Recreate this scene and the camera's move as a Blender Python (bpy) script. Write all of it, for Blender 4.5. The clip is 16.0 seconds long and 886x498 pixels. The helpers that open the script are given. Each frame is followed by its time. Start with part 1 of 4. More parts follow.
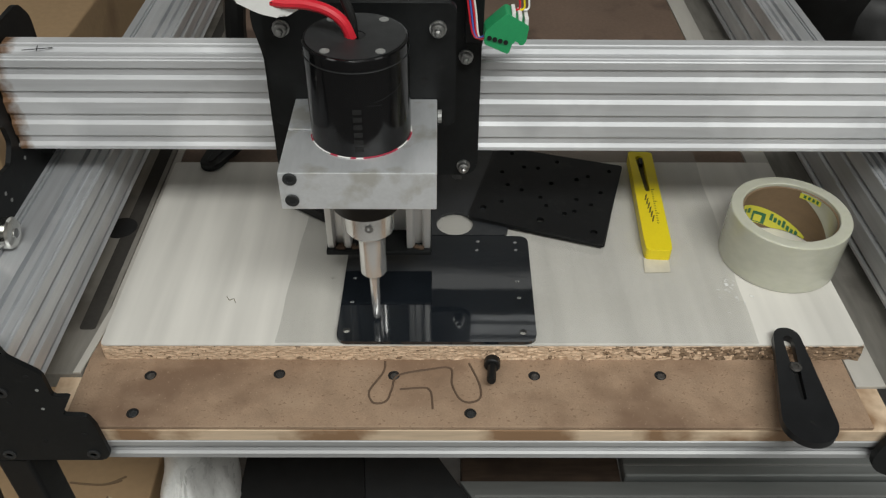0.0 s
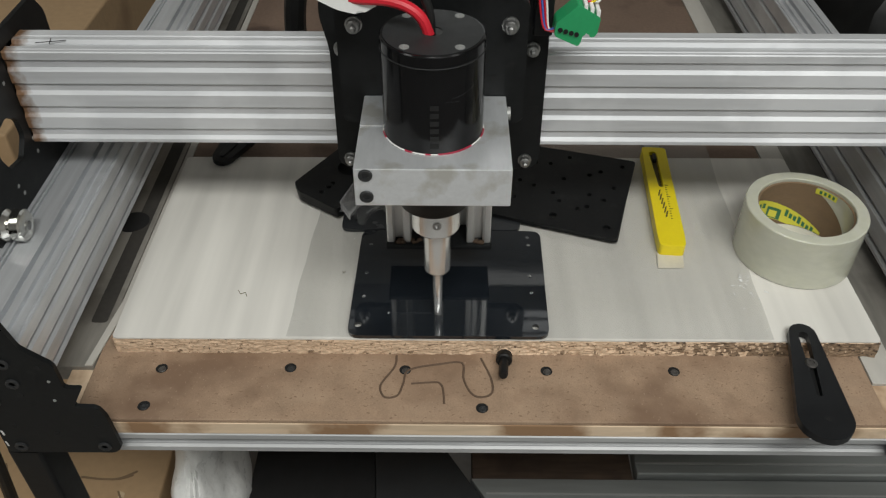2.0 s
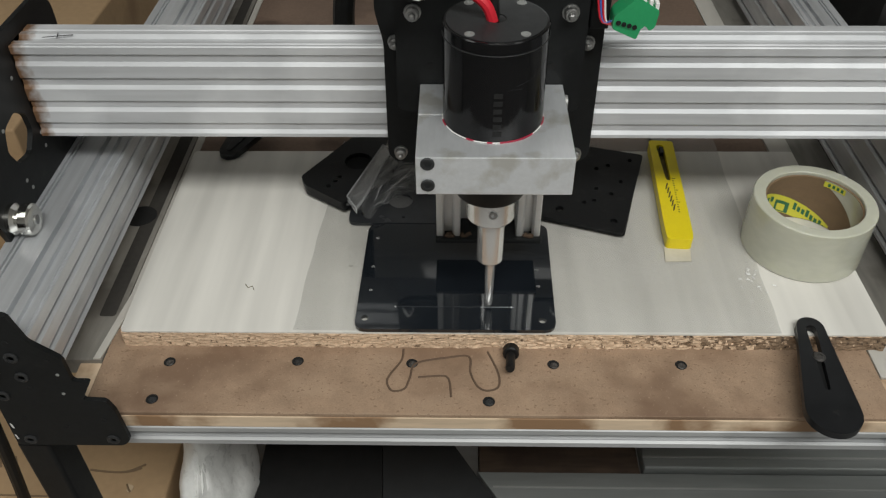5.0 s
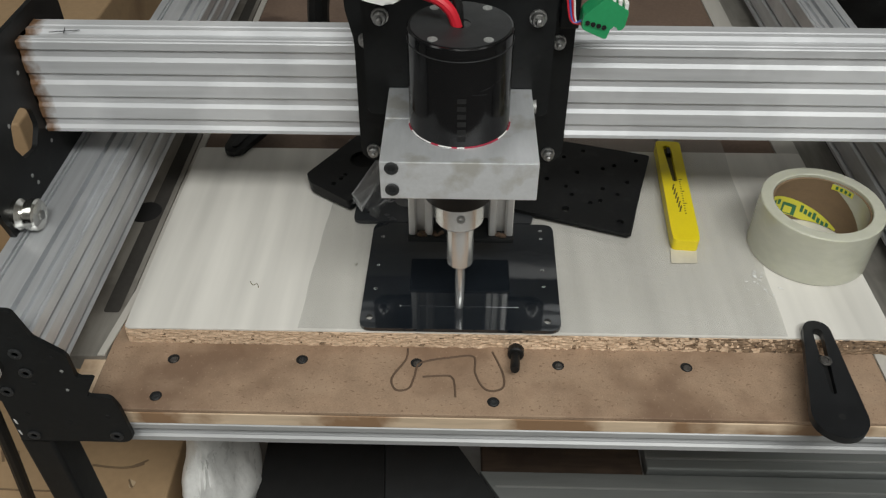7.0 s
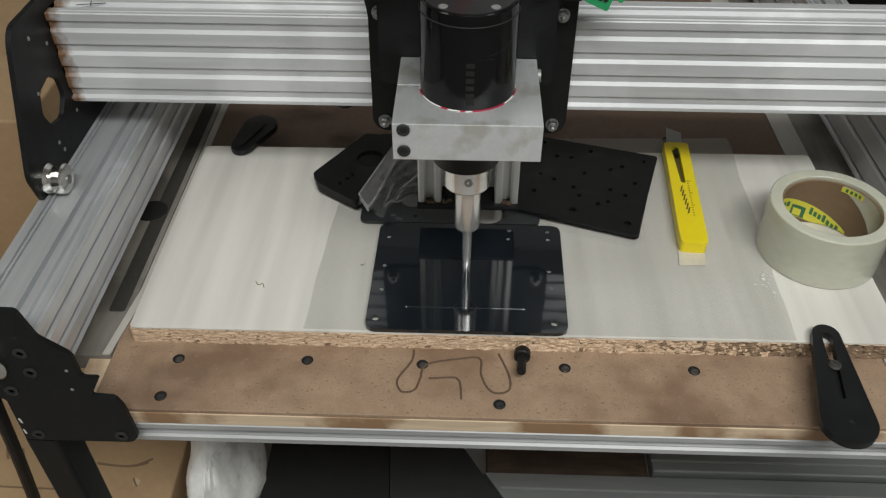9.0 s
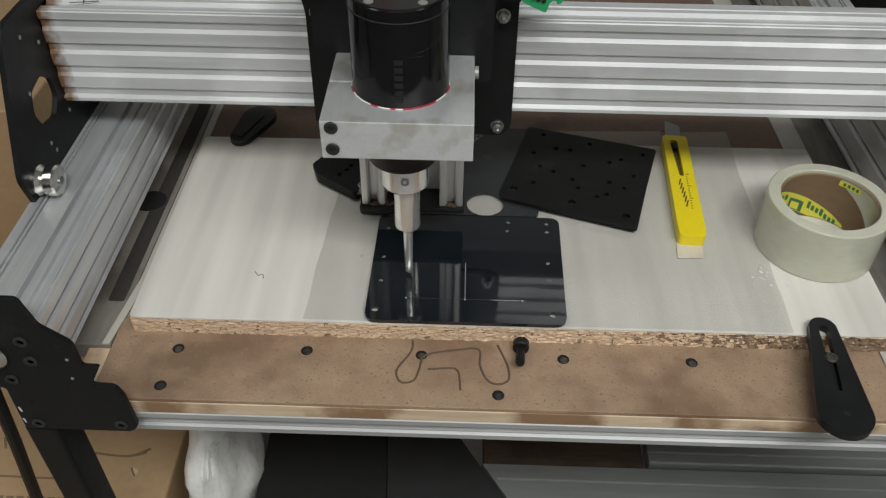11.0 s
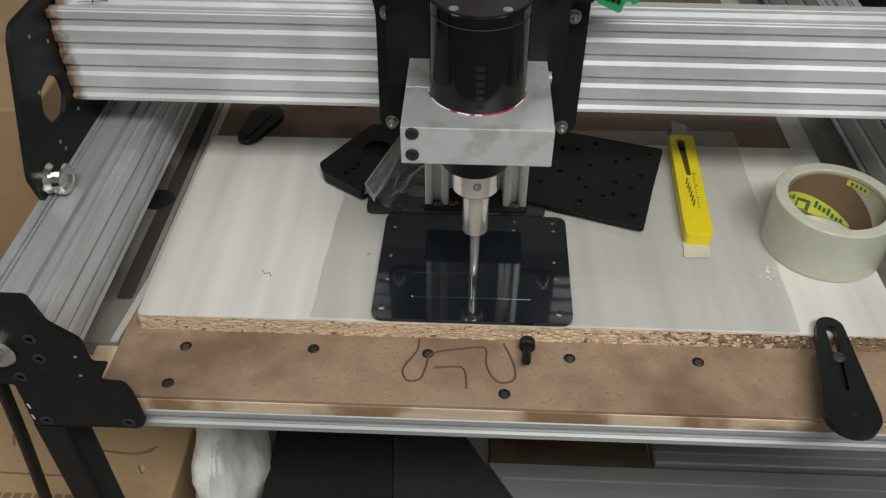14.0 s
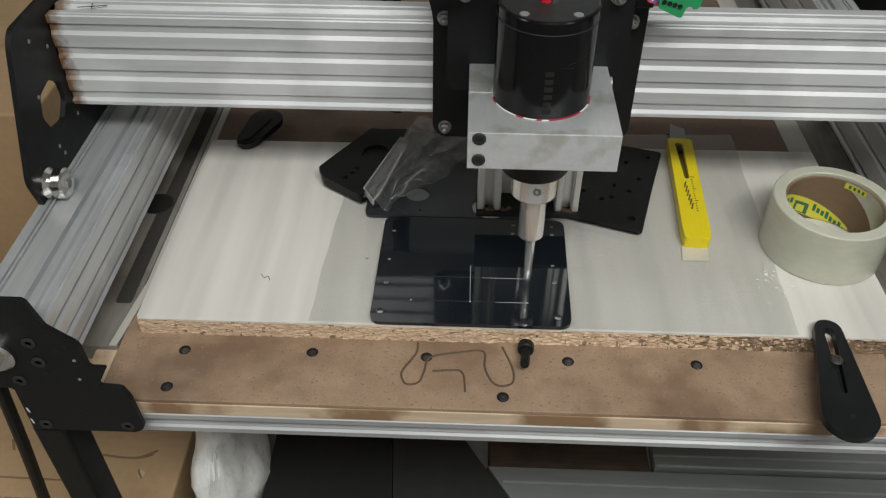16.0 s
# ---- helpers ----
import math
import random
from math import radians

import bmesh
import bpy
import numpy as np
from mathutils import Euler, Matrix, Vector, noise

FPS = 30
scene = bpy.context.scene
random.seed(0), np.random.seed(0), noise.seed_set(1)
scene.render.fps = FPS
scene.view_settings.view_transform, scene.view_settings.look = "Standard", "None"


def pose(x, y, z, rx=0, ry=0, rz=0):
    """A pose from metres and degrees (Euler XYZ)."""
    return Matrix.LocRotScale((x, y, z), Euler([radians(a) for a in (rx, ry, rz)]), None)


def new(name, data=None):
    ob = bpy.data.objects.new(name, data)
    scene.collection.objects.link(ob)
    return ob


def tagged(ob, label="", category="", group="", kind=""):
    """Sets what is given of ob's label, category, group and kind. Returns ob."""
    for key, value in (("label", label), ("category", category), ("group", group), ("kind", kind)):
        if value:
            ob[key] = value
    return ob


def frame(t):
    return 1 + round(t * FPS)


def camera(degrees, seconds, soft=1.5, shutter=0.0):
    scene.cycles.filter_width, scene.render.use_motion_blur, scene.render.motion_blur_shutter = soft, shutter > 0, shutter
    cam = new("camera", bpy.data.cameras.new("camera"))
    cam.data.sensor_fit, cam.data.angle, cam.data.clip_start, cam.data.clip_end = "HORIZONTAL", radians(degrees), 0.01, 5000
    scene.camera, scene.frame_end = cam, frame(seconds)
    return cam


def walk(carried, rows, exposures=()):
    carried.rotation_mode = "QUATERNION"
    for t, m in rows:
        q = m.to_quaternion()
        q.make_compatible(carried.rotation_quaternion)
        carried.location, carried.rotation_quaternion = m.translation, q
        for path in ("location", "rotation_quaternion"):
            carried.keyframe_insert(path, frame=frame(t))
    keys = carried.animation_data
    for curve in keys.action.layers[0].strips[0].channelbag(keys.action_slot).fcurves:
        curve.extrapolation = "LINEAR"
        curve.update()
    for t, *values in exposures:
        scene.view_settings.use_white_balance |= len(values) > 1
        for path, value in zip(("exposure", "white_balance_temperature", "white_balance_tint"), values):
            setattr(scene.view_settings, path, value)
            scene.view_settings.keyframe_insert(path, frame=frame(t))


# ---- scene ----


# ---- camera and its walk ----
cam = camera(56.48, 16.0, soft=1.25)


def eye(x, y, z, down, lean, turn):
    return pose(x, y, z, 90 - down, 0, turn) @ pose(0, 0, 0, 0, 0, -lean)


PATH = [
    (0, 0.0, 0.0, 0.455, 40.852, -0.503, -0.51), (0.5, -0.0009, -0.0016, 0.4527, 40.761, -0.429, -0.471),
    (1, -0.0002, -0.0013, 0.4514, 40.779, -0.363, -0.008), (1.5, 0.0002, -0.0008, 0.4504, 41.073, -0.044, 0.258),
    (2, -0.0009, -0.0011, 0.4489, 40.774, -0.064, 0.477), (2.5, -0.0, 0.0009, 0.4512, 40.869, 0.299, 0.868),
    (3, -0.0008, 0.0008, 0.4514, 41.081, 0.382, 0.885), (3.5, 0.0005, -0.001, 0.4508, 41.004, 0.38, 0.871),
    (4, 0.0005, -0.0024, 0.4496, 40.961, 0.425, 0.985), (6.5, -0.003, 0.0007, 0.4482, 41.536, 0.235, 1.351),
    (7, -0.0034, 0.0013, 0.4487, 41.389, -0.033, 1.315), (7.5, -0.0054, 0.0032, 0.4493, 41.59, -0.115, 1.406),
    (8, -0.0062, 0.0042, 0.4487, 41.786, -0.071, 1.62), (8.5, -0.0037, 0.0043, 0.4473, 41.793, 0.147, 1.813),
    (9, -0.0047, 0.0054, 0.4482, 41.54, -0.06, 1.777), (11.5, -0.0078, 0.0028, 0.4484, 42.07, -0.721, 1.371),
    (12, -0.0076, 0.0034, 0.4473, 41.958, -0.703, 1.577), (12.5, -0.007, 0.0047, 0.4484, 41.94, -0.635, 1.727),
    (13, -0.0075, 0.005, 0.4482, 41.946, -0.597, 1.8), (13.5, -0.0077, 0.0028, 0.4475, 41.865, -0.509, 1.818),
    (14, -0.0078, 0.0015, 0.4483, 42.001, -0.368, 1.94), (14.5, -0.0068, 0.0001, 0.4489, 41.976, -0.339, 1.913),
    (15, -0.0074, -0.0004, 0.4489, 41.802, -0.558, 1.597), (15.5, -0.0054, 0.0001, 0.4489, 41.747, -0.142, 1.905),
    (16, -0.0059, 0.0003, 0.4485, 41.693, -0.206, 2.031)]
walk(cam, [(r[0], eye(*r[1:])) for r in PATH])

# ---- light ----
scene.view_settings.exposure = -0.38
world = bpy.data.worlds.new("workshop_air")
scene.world = world
world.use_nodes = True
world.node_tree.nodes["Background"].inputs[0].default_value = (0.9, 0.95, 1.0, 1)
world.node_tree.nodes["Background"].inputs[1].default_value = 0.25


def tube_light(x, y, z, length, power, turn=0):
    d = bpy.data.lights.new("tube_light", "AREA")
    d.shape, d.size, d.size_y, d.energy, d.color = "RECTANGLE", length, 0.5, power, (0.99, 1.0, 0.965)
    o = new("tube_light", d)
    o.matrix_world = pose(x, y, z, 0, 0, turn)
    return o


tube_light(0.38, -0.70, 1.75, 1.5, 54)
tube_light(-1.45, -0.35, 2.1, 1.2, 10, 90)
tube_light(1.4, -0.5, 2.3, 1.2, 6, 90)
tube_light(0.45, 2.75, 2.3, 1.2, 1.2)


# ---- materials ----
def mat(name, col, rough=0.5, metal=0.0, var=0.12, scale=60.0, stretch=(1, 1, 1), bump=0.1, fine=6.0, spots=None, coat=0.0, rvar=0.15, spot_scale=25.0, spot_at=0.62, spec=0.5):
    """A surface with two scales of variation: broad patches and a fine grain, stretched along the way it was worked."""
    m = bpy.data.materials.new(name)
    m.use_nodes = True
    n, l = m.node_tree.nodes, m.node_tree.links
    b = n["Principled BSDF"]
    b.inputs["Roughness"].default_value, b.inputs["Metallic"].default_value = rough, metal
    b.inputs["Coat Weight"].default_value = coat
    b.inputs["Specular IOR Level"].default_value = spec
    tc, mp = n.new("ShaderNodeTexCoord"), n.new("ShaderNodeMapping")
    mp.inputs["Scale"].default_value = stretch
    l.new(tc.outputs["Object"], mp.inputs["Vector"])
    a, g = n.new("ShaderNodeTexNoise"), n.new("ShaderNodeTexNoise")
    a.inputs["Scale"].default_value, a.inputs["Detail"].default_value = scale, 4
    g.inputs["Scale"].default_value, g.inputs["Detail"].default_value = scale * fine, 3
    l.new(mp.outputs[0], a.inputs["Vector"])
    l.new(mp.outputs[0], g.inputs["Vector"])
    mix = n.new("ShaderNodeMix")
    mix.data_type = "FLOAT"
    mix.inputs[0].default_value = 0.45
    l.new(a.outputs[0], mix.inputs[2])
    l.new(g.outputs[0], mix.inputs[3])
    r = n.new("ShaderNodeValToRGB")
    r.color_ramp.elements[0].position, r.color_ramp.elements[1].position = 0.3, 0.7
    r.color_ramp.elements[0].color = (*[c * (1 - var) for c in col], 1)
    r.color_ramp.elements[1].color = (*[min(1, c * (1 + var)) for c in col], 1)
    l.new(mix.outputs[0], r.inputs[0])
    colour = r.outputs[0]
    if spots:
        s, sr, sm = n.new("ShaderNodeTexNoise"), n.new("ShaderNodeValToRGB"), n.new("ShaderNodeMix")
        s.inputs["Scale"].default_value, s.inputs["Detail"].default_value = spot_scale, 5
        l.new(tc.outputs["Object"], s.inputs["Vector"])
        sr.color_ramp.elements[0].position, sr.color_ramp.elements[1].position = spot_at, spot_at + 0.12
        l.new(s.outputs[0], sr.inputs[0])
        sm.data_type = "RGBA"
        l.new(sr.outputs[0], sm.inputs[0])
        l.new(colour, sm.inputs[6])
        sm.inputs[7].default_value = (*spots, 1)
        colour = sm.outputs[2]
    l.new(colour, b.inputs["Base Color"])
    mr = n.new("ShaderNodeMapRange")
    mr.inputs[3].default_value, mr.inputs[4].default_value = max(0.02, rough - rvar), min(1, rough + rvar)
    l.new(a.outputs[0], mr.inputs[0])
    l.new(mr.outputs[0], b.inputs["Roughness"])
    if bump:
        bp = n.new("ShaderNodeBump")
        bp.inputs["Strength"].default_value, bp.inputs["Distance"].default_value = bump, 0.0006
        l.new(mix.outputs[0], bp.inputs["Height"])
        l.new(bp.outputs[0], b.inputs["Normal"])
    return m


def clear(name, tint, gloss, amount, bump=0.0, bump_scale=40.0, sheen=0.3):
    """Thin clear plastic: mostly see-through, with a sheen and a little haze."""
    m = bpy.data.materials.new(name)
    m.use_nodes = True
    n, l = m.node_tree.nodes, m.node_tree.links
    b, out = n["Principled BSDF"], n["Material Output"]
    b.inputs["Base Color"].default_value = (*tint, 1)
    b.inputs["Roughness"].default_value = gloss
    b.inputs["Specular IOR Level"].default_value = 0.3
    t, mx = n.new("ShaderNodeBsdfTransparent"), n.new("ShaderNodeMixShader")
    mx.inputs[0].default_value = amount
    l.new(t.outputs[0], mx.inputs[1])
    l.new(b.outputs[0], mx.inputs[2])
    shine, edge, my = n.new("ShaderNodeBsdfGlossy"), n.new("ShaderNodeLayerWeight"), n.new("ShaderNodeMixShader")
    shine.inputs["Roughness"].default_value = gloss
    edge.inputs["Blend"].default_value = 0.2
    times = n.new("ShaderNodeMath")
    times.operation = "MULTIPLY"
    times.inputs[1].default_value = sheen
    l.new(edge.outputs["Facing"], times.inputs[0])
    l.new(times.outputs[0], my.inputs[0])
    l.new(mx.outputs[0], my.inputs[1])
    l.new(shine.outputs[0], my.inputs[2])
    l.new(my.outputs[0], out.inputs[0])
    if bump:
        s, bp = n.new("ShaderNodeTexNoise"), n.new("ShaderNodeBump")
        s.inputs["Scale"].default_value = bump_scale
        bp.inputs["Strength"].default_value, bp.inputs["Distance"].default_value = bump, 0.002
        l.new(s.outputs[0], bp.inputs["Height"])
        l.new(bp.outputs[0], b.inputs["Normal"])
        l.new(bp.outputs[0], shine.inputs["Normal"])
        l.new(bp.outputs[0], edge.inputs["Normal"])
    return m


ALU_X = mat("extruded_aluminium_along_x", (0.55, 0.56, 0.575), 0.55, 0.6, 0.18, 26, (0.07, 1, 1), 0.06, 9, spots=(0.70, 0.71, 0.73), spot_scale=11, spot_at=0.48)
ALU_Y = mat("extruded_aluminium_along_y", (0.60, 0.615, 0.635), 0.42, 0.60, 0.20, 30, (1, 0.05, 1), 0.06, 6, spots=(0.72, 0.73, 0.75), spot_scale=12, spot_at=0.54)
ALU_Z = mat("extruded_aluminium_along_z", (0.74, 0.74, 0.73), 0.48, 0.85, 0.10, 30, (1, 1, 0.06), 0.06, 9)
ALU_MILLED = mat("milled_aluminium", (0.86, 0.88, 0.90), 0.38, 0.7, 0.07, 40, (1, 0.25, 1), 0.08, 10, spots=(0.66, 0.655, 0.62), spot_scale=42, spot_at=0.55)
STEEL = mat("turned_steel", (0.82, 0.82, 0.81), 0.19, 0.8, 0.04, 30, (1, 1, 0.2), 0.0, 6, rvar=0.05)
BOLT = mat("zinc_bolt", (0.36, 0.36, 0.355), 0.36, 1.0, 0.1, 200, bump=0.05)
BLACK_PLATE = mat("black_powder_coat", (0.0085, 0.0092, 0.0095), 0.46, 0.0, 0.3, 40, bump=0.08, spots=(0.017, 0.017, 0.016), spot_scale=60, spot_at=0.64, spec=0.2)
BLACK_MOTOR = mat("black_gloss_shell", (0.004, 0.004, 0.0045), 0.14, 0.0, 0.2, 20, bump=0.02, coat=0.03, rvar=0.05, spec=0.24)
BLACK_CAP = mat("black_satin_cap", (0.018, 0.019, 0.020), 0.5, 0.0, 0.15, 80, bump=0.05)
BLACK_RUBBER = mat("black_rubber", (0.007, 0.007, 0.007), 0.5, 0.0, 0.2, 80, bump=0.05, spec=0.35)
BLACK_PRINT = mat("black_plastic", (0.008, 0.0085, 0.0095), 0.38, 0.0, 0.2, 60, bump=0.06, spec=0.35)
ACRYLIC = mat("black_acrylic", (0.010, 0.0125, 0.016), 0.06, 0.0, 0.2, 38, (0.5, 0.8, 1), 0.22, 1.6, rvar=0.03, spec=1.0)
GREY_ACRYLIC = mat("filmed_dark_acrylic", (0.028, 0.030, 0.033), 0.22, 0.0, 0.15, 25, bump=0.06)
DRILLED = mat("black_drilled_plastic", (0.0075, 0.0078, 0.0082), 0.42, 0.0, 0.3, 60, bump=0.14, spots=(0.018, 0.018, 0.018), spot_scale=45, spot_at=0.58, spec=0.26)
VOID = mat("dark_hole_and_shade", (0.004, 0.004, 0.004), 0.9, bump=0)
WHITE_BOARD = mat("white_washed_board", (0.650, 0.630, 0.585), 0.42, 0.0, 0.19, 13, (1, 0.06, 1), 0.05, 4, rvar=0.1)
CHIP = mat("raw_chipboard", (0.62, 0.455, 0.315), 0.85, 0.0, 0.34, 480, (0.5, 1, 1.1), 0.35, 2.2, spots=(0.24, 0.145, 0.085), spot_scale=520, spot_at=0.60)
GRIMY_CHIP = mat("grimy_chipboard", (0.24, 0.165, 0.105), 0.85, 0.0, 0.5, 420, (0.5, 1, 1.1), 0.7, 2.4, spots=(0.06, 0.040, 0.026), spot_scale=300, spot_at=0.54)


def fibre_board(name, pale, base, dark):
    """Worn MDF: broad handling stains, mottling, short pale fibres and dark specks."""
    m = mat(name, base, 0.78, 0.0, 0.20, 70, bump=0.25, fine=14, spots=dark, spot_scale=9, spot_at=0.50)
    n, l = m.node_tree.nodes, m.node_tree.links
    b = n["Principled BSDF"]
    colour = b.inputs["Base Color"].links[0].from_socket
    tc = n.new("ShaderNodeTexCoord")
    for k, (scale, stretch, at_, wide, col, amount) in enumerate(((40, (0.5, 1.0, 1.0), 0.50, 0.25, pale, 0.35), (560, (1, 0.7, 1), 0.62, 0.08, pale, 0.4), (520, (0.7, 1, 1), 0.62, 0.06, dark, 0.8), (30, (1, 1, 1), 0.55, 0.16, dark, 0.6))):
        mp, s, r, f, x = n.new("ShaderNodeMapping"), n.new("ShaderNodeTexNoise"), n.new("ShaderNodeMapRange"), n.new("ShaderNodeMath"), n.new("ShaderNodeMix")
        mp.inputs["Scale"].default_value = stretch
        mp.inputs["Rotation"].default_value = (0, 0, 0.7 + 1.3 * k)
        mp.inputs["Location"].default_value = (k * 3.1, k * 1.7, 0)
        l.new(tc.outputs["Object"], mp.inputs["Vector"])
        l.new(mp.outputs[0], s.inputs["Vector"])
        s.inputs["Scale"].default_value, s.inputs["Detail"].default_value = scale, 6
        r.inputs[1].default_value, r.inputs[2].default_value = at_, at_ + wide
        l.new(s.outputs[0], r.inputs[0])
        f.operation = "MULTIPLY"
        f.inputs[1].default_value = amount
        l.new(r.outputs[0], f.inputs[0])
        x.data_type = "RGBA"
        l.new(f.outputs[0], x.inputs[0])
        l.new(colour, x.inputs[6])
        x.inputs[7].default_value = (*col, 1)
        colour = x.outputs[2]
    l.new(colour, b.inputs["Base Color"])
    return m


def stain_towards(m, x0, x1, col):
    """Rust that creeps along a bar from its end at x0 and fades, with a ragged front, before x1."""
    n, l = m.node_tree.nodes, m.node_tree.links
    b = n["Principled BSDF"]
    colour = b.inputs["Base Color"].links[0].from_socket
    tc, sep, s, r, add, x = n.new("ShaderNodeTexCoord"), n.new("ShaderNodeSeparateXYZ"), n.new("ShaderNodeTexNoise"), n.new("ShaderNodeMapRange"), n.new("ShaderNodeMath"), n.new("ShaderNodeMix")
    s.inputs["Scale"].default_value, s.inputs["Detail"].default_value = 130, 5
    l.new(tc.outputs["Object"], sep.inputs[0])
    l.new(tc.outputs["Object"], s.inputs["Vector"])
    r.inputs[1].default_value, r.inputs[2].default_value, r.inputs[3].default_value, r.inputs[4].default_value = x0, x1, 0.55, -0.45
    l.new(sep.outputs[0], r.inputs[0])
    add.operation = "ADD"
    add.use_clamp = True
    l.new(r.outputs[0], add.inputs[0])
    l.new(s.outputs[0], add.inputs[1])
    gain = n.new("ShaderNodeMapRange")
    gain.inputs[1].default_value, gain.inputs[2].default_value = 0.38, 0.95
    l.new(add.outputs[0], gain.inputs[0])
    x.data_type = "RGBA"
    l.new(gain.outputs[0], x.inputs[0])
    l.new(colour, x.inputs[6])
    x.inputs[7].default_value = (*col, 1)
    l.new(x.outputs[2], b.inputs["Base Color"])


MDF = fibre_board("worn_mdf", (0.42, 0.31, 0.215), (0.31, 0.212, 0.140), (0.185, 0.115, 0.072))
ALU_FRONT = mat("dull_front_aluminium", (0.43, 0.435, 0.44), 0.5, 0.5, 0.16, 26, (0.06, 1, 1), 0.06, 9, spots=(0.52, 0.525, 0.53), spot_scale=9, spot_at=0.5)
ALU_BEAM = mat("gantry_aluminium", (0.555, 0.565, 0.58), 0.55, 0.32, 0.16, 26, (0.05, 1, 1), 0.06, 9, spots=(0.70, 0.71, 0.725), spot_scale=9, spot_at=0.48)
stain_towards(ALU_BEAM, -0.322, -0.304, (0.21, 0.115, 0.06))
CHROME = mat("polished_bearing_steel", (0.66, 0.65, 0.61), 0.2, 1.0, 0.05, 40, bump=0.0, rvar=0.04)
STRIP_DIRTY = mat("grimy_metal_strip", (0.235, 0.222, 0.198), 0.55, 0.2, 0.3, 20, (1, 0.15, 1), 0.12, 8, spots=(0.15, 0.138, 0.12), spot_scale=14, spot_at=0.5)
SCREW_DULL = mat("dull_dark_screw", (0.085, 0.08, 0.075), 0.45, 0.6, 0.3, 300, bump=0.2)
MARK_RED = mat("crimson_paint", (0.30, 0.010, 0.035), 0.45, 0.0, 0.1, 60, bump=0.03)
CARD_PALE = mat("torn_card", (0.52, 0.40, 0.26), 0.8, 0.0, 0.1, 60, bump=0.2)
CORE_DARK = mat("dark_brown_band", (0.030, 0.027, 0.023), 0.8, 0.0, 0.3, 40, bump=0.1)
FILMED = mat("hazy_grey_film", (0.11, 0.11, 0.108), 0.35, 0.0, 0.2, 60, bump=0.1)
DUST = mat("caked_sawdust", (0.075, 0.046, 0.028), 0.95, 0.0, 0.45, 500, bump=0.8)
CREAM = mat("cream_paper_tape", (0.60, 0.56, 0.46), 0.6, 0.0, 0.08, 60, bump=0.08)
MDF_DARK = mat("dark_brown_mdf", (0.165, 0.112, 0.082), 0.7, 0.0, 0.2, 14, bump=0.15, fine=18, spots=(0.085, 0.055, 0.04), spot_scale=12, spot_at=0.56)
PINE = mat("pine_edge", (0.66, 0.51, 0.36), 0.65, 0.0, 0.18, 16, (0.25, 1, 2), 0.12, 8, spots=(0.27, 0.16, 0.085), spot_scale=15, spot_at=0.47)
PALE_WOOD = mat("pale_strip", (0.46, 0.44, 0.40), 0.6, 0.0, 0.1, 20, (1, 0.2, 1), 0.1, 6)
CARD = mat("corrugated_cardboard", (0.40, 0.27, 0.15), 0.8, 0.0, 0.1, 12, (1, 1, 1), 0.12, 10, spots=(0.28, 0.18, 0.1), spot_scale=7, spot_at=0.62)
GROOVE = mat("routed_brown", (0.105, 0.066, 0.042), 0.85, 0.0, 0.2, 200, bump=0.1)
CORE = mat("paper_core", (0.19, 0.125, 0.07), 0.75, 0.0, 0.12, 60, (1, 1, 4), 0.1)
BAG_WHITE = mat("white_polythene", (0.72, 0.72, 0.70), 0.3, 0.0, 0.10, 90, bump=0.8, fine=3)
YELLOW = mat("yellow_plastic", (0.80, 0.64, 0.01), 0.35, 0.0, 0.04, 60, bump=0.03)
YELLOW_LABEL = mat("yellow_label", (0.70, 0.66, 0.06), 0.45, 0.0, 0.04, 60, bump=0)
GREEN_INK = mat("green_ink", (0.03, 0.16, 0.07), 0.5, 0.0, 0.05, 60, bump=0)
DARK_INK = mat("dark_print", (0.10, 0.08, 0.02), 0.6, 0.0, 0.1, 60, bump=0)
GREEN = mat("green_connector_plastic", (0.02, 0.30, 0.11), 0.4, 0.0, 0.08, 60, bump=0.03)
RED = mat("red_sleeve", (0.58, 0.015, 0.03), 0.45, 0.0, 0.1, 60, bump=0.05)
BLUE = mat("blue_sleeve", (0.05, 0.12, 0.45), 0.5, bump=0)
WHITE = mat("white_plastic", (0.78, 0.78, 0.76), 0.45, 0.0, 0.05, 60, bump=0.03)
GREY_STEEL = mat("grey_sheet_steel", (0.30, 0.305, 0.295), 0.5, 0.35, 0.1, 20, (0.1, 1, 1), 0.08, 8)
PROFILE = mat("dull_grey_profile", (0.20, 0.21, 0.205), 0.5, 0.3, 0.12, 20, (0.1, 1, 1), 0.08, 8)
DARK_BROWN = mat("dark_stained_timber", (0.058, 0.037, 0.024), 0.65, 0.0, 0.55, 40, (0.12, 1, 1), 0.2, spots=(0.03, 0.018, 0.012), spot_scale=16, spot_at=0.5)
FLOOR = mat("dusty_concrete", (0.28, 0.27, 0.26), 0.9, 0.0, 0.2, 8, bump=0.2)
WALL = mat("painted_plaster", (0.76, 0.75, 0.73), 0.8, 0.0, 0.06, 3, bump=0.1)
# for the unseen south wall: darkened to dim what the motor reflects
WALL_DARK = mat("plaster_darkened_for_reflections", (0.45, 0.45, 0.44), 0.8, 0.0, 0.1, 3, bump=0.1)
CUT = mat("dark_cut_plastic", (0.035, 0.038, 0.042), 0.3, 0.0, 0.3, 900, bump=0.1)
# pale copy of the cut, with its glint in the colour
CUT_GLINT = mat("pale_cut_glint", (0.42, 0.44, 0.45), 0.5, 0.0, 0.3, 900, bump=0.1)
SCRATCH = mat("wear_and_painted_glint", (0.6, 0.6, 0.58), 0.5, 0.0, 0.2, 300, bump=0)
TAPE = mat("wound_clear_tape", (0.52, 0.52, 0.43), 0.20, 0.0, 0.08, 30, (0.7, 0.7, 1.5), 0.14, 5, coat=0.4, rvar=0.1)
TAPE.node_tree.nodes["Principled BSDF"].inputs["Subsurface Weight"].default_value = 0.5
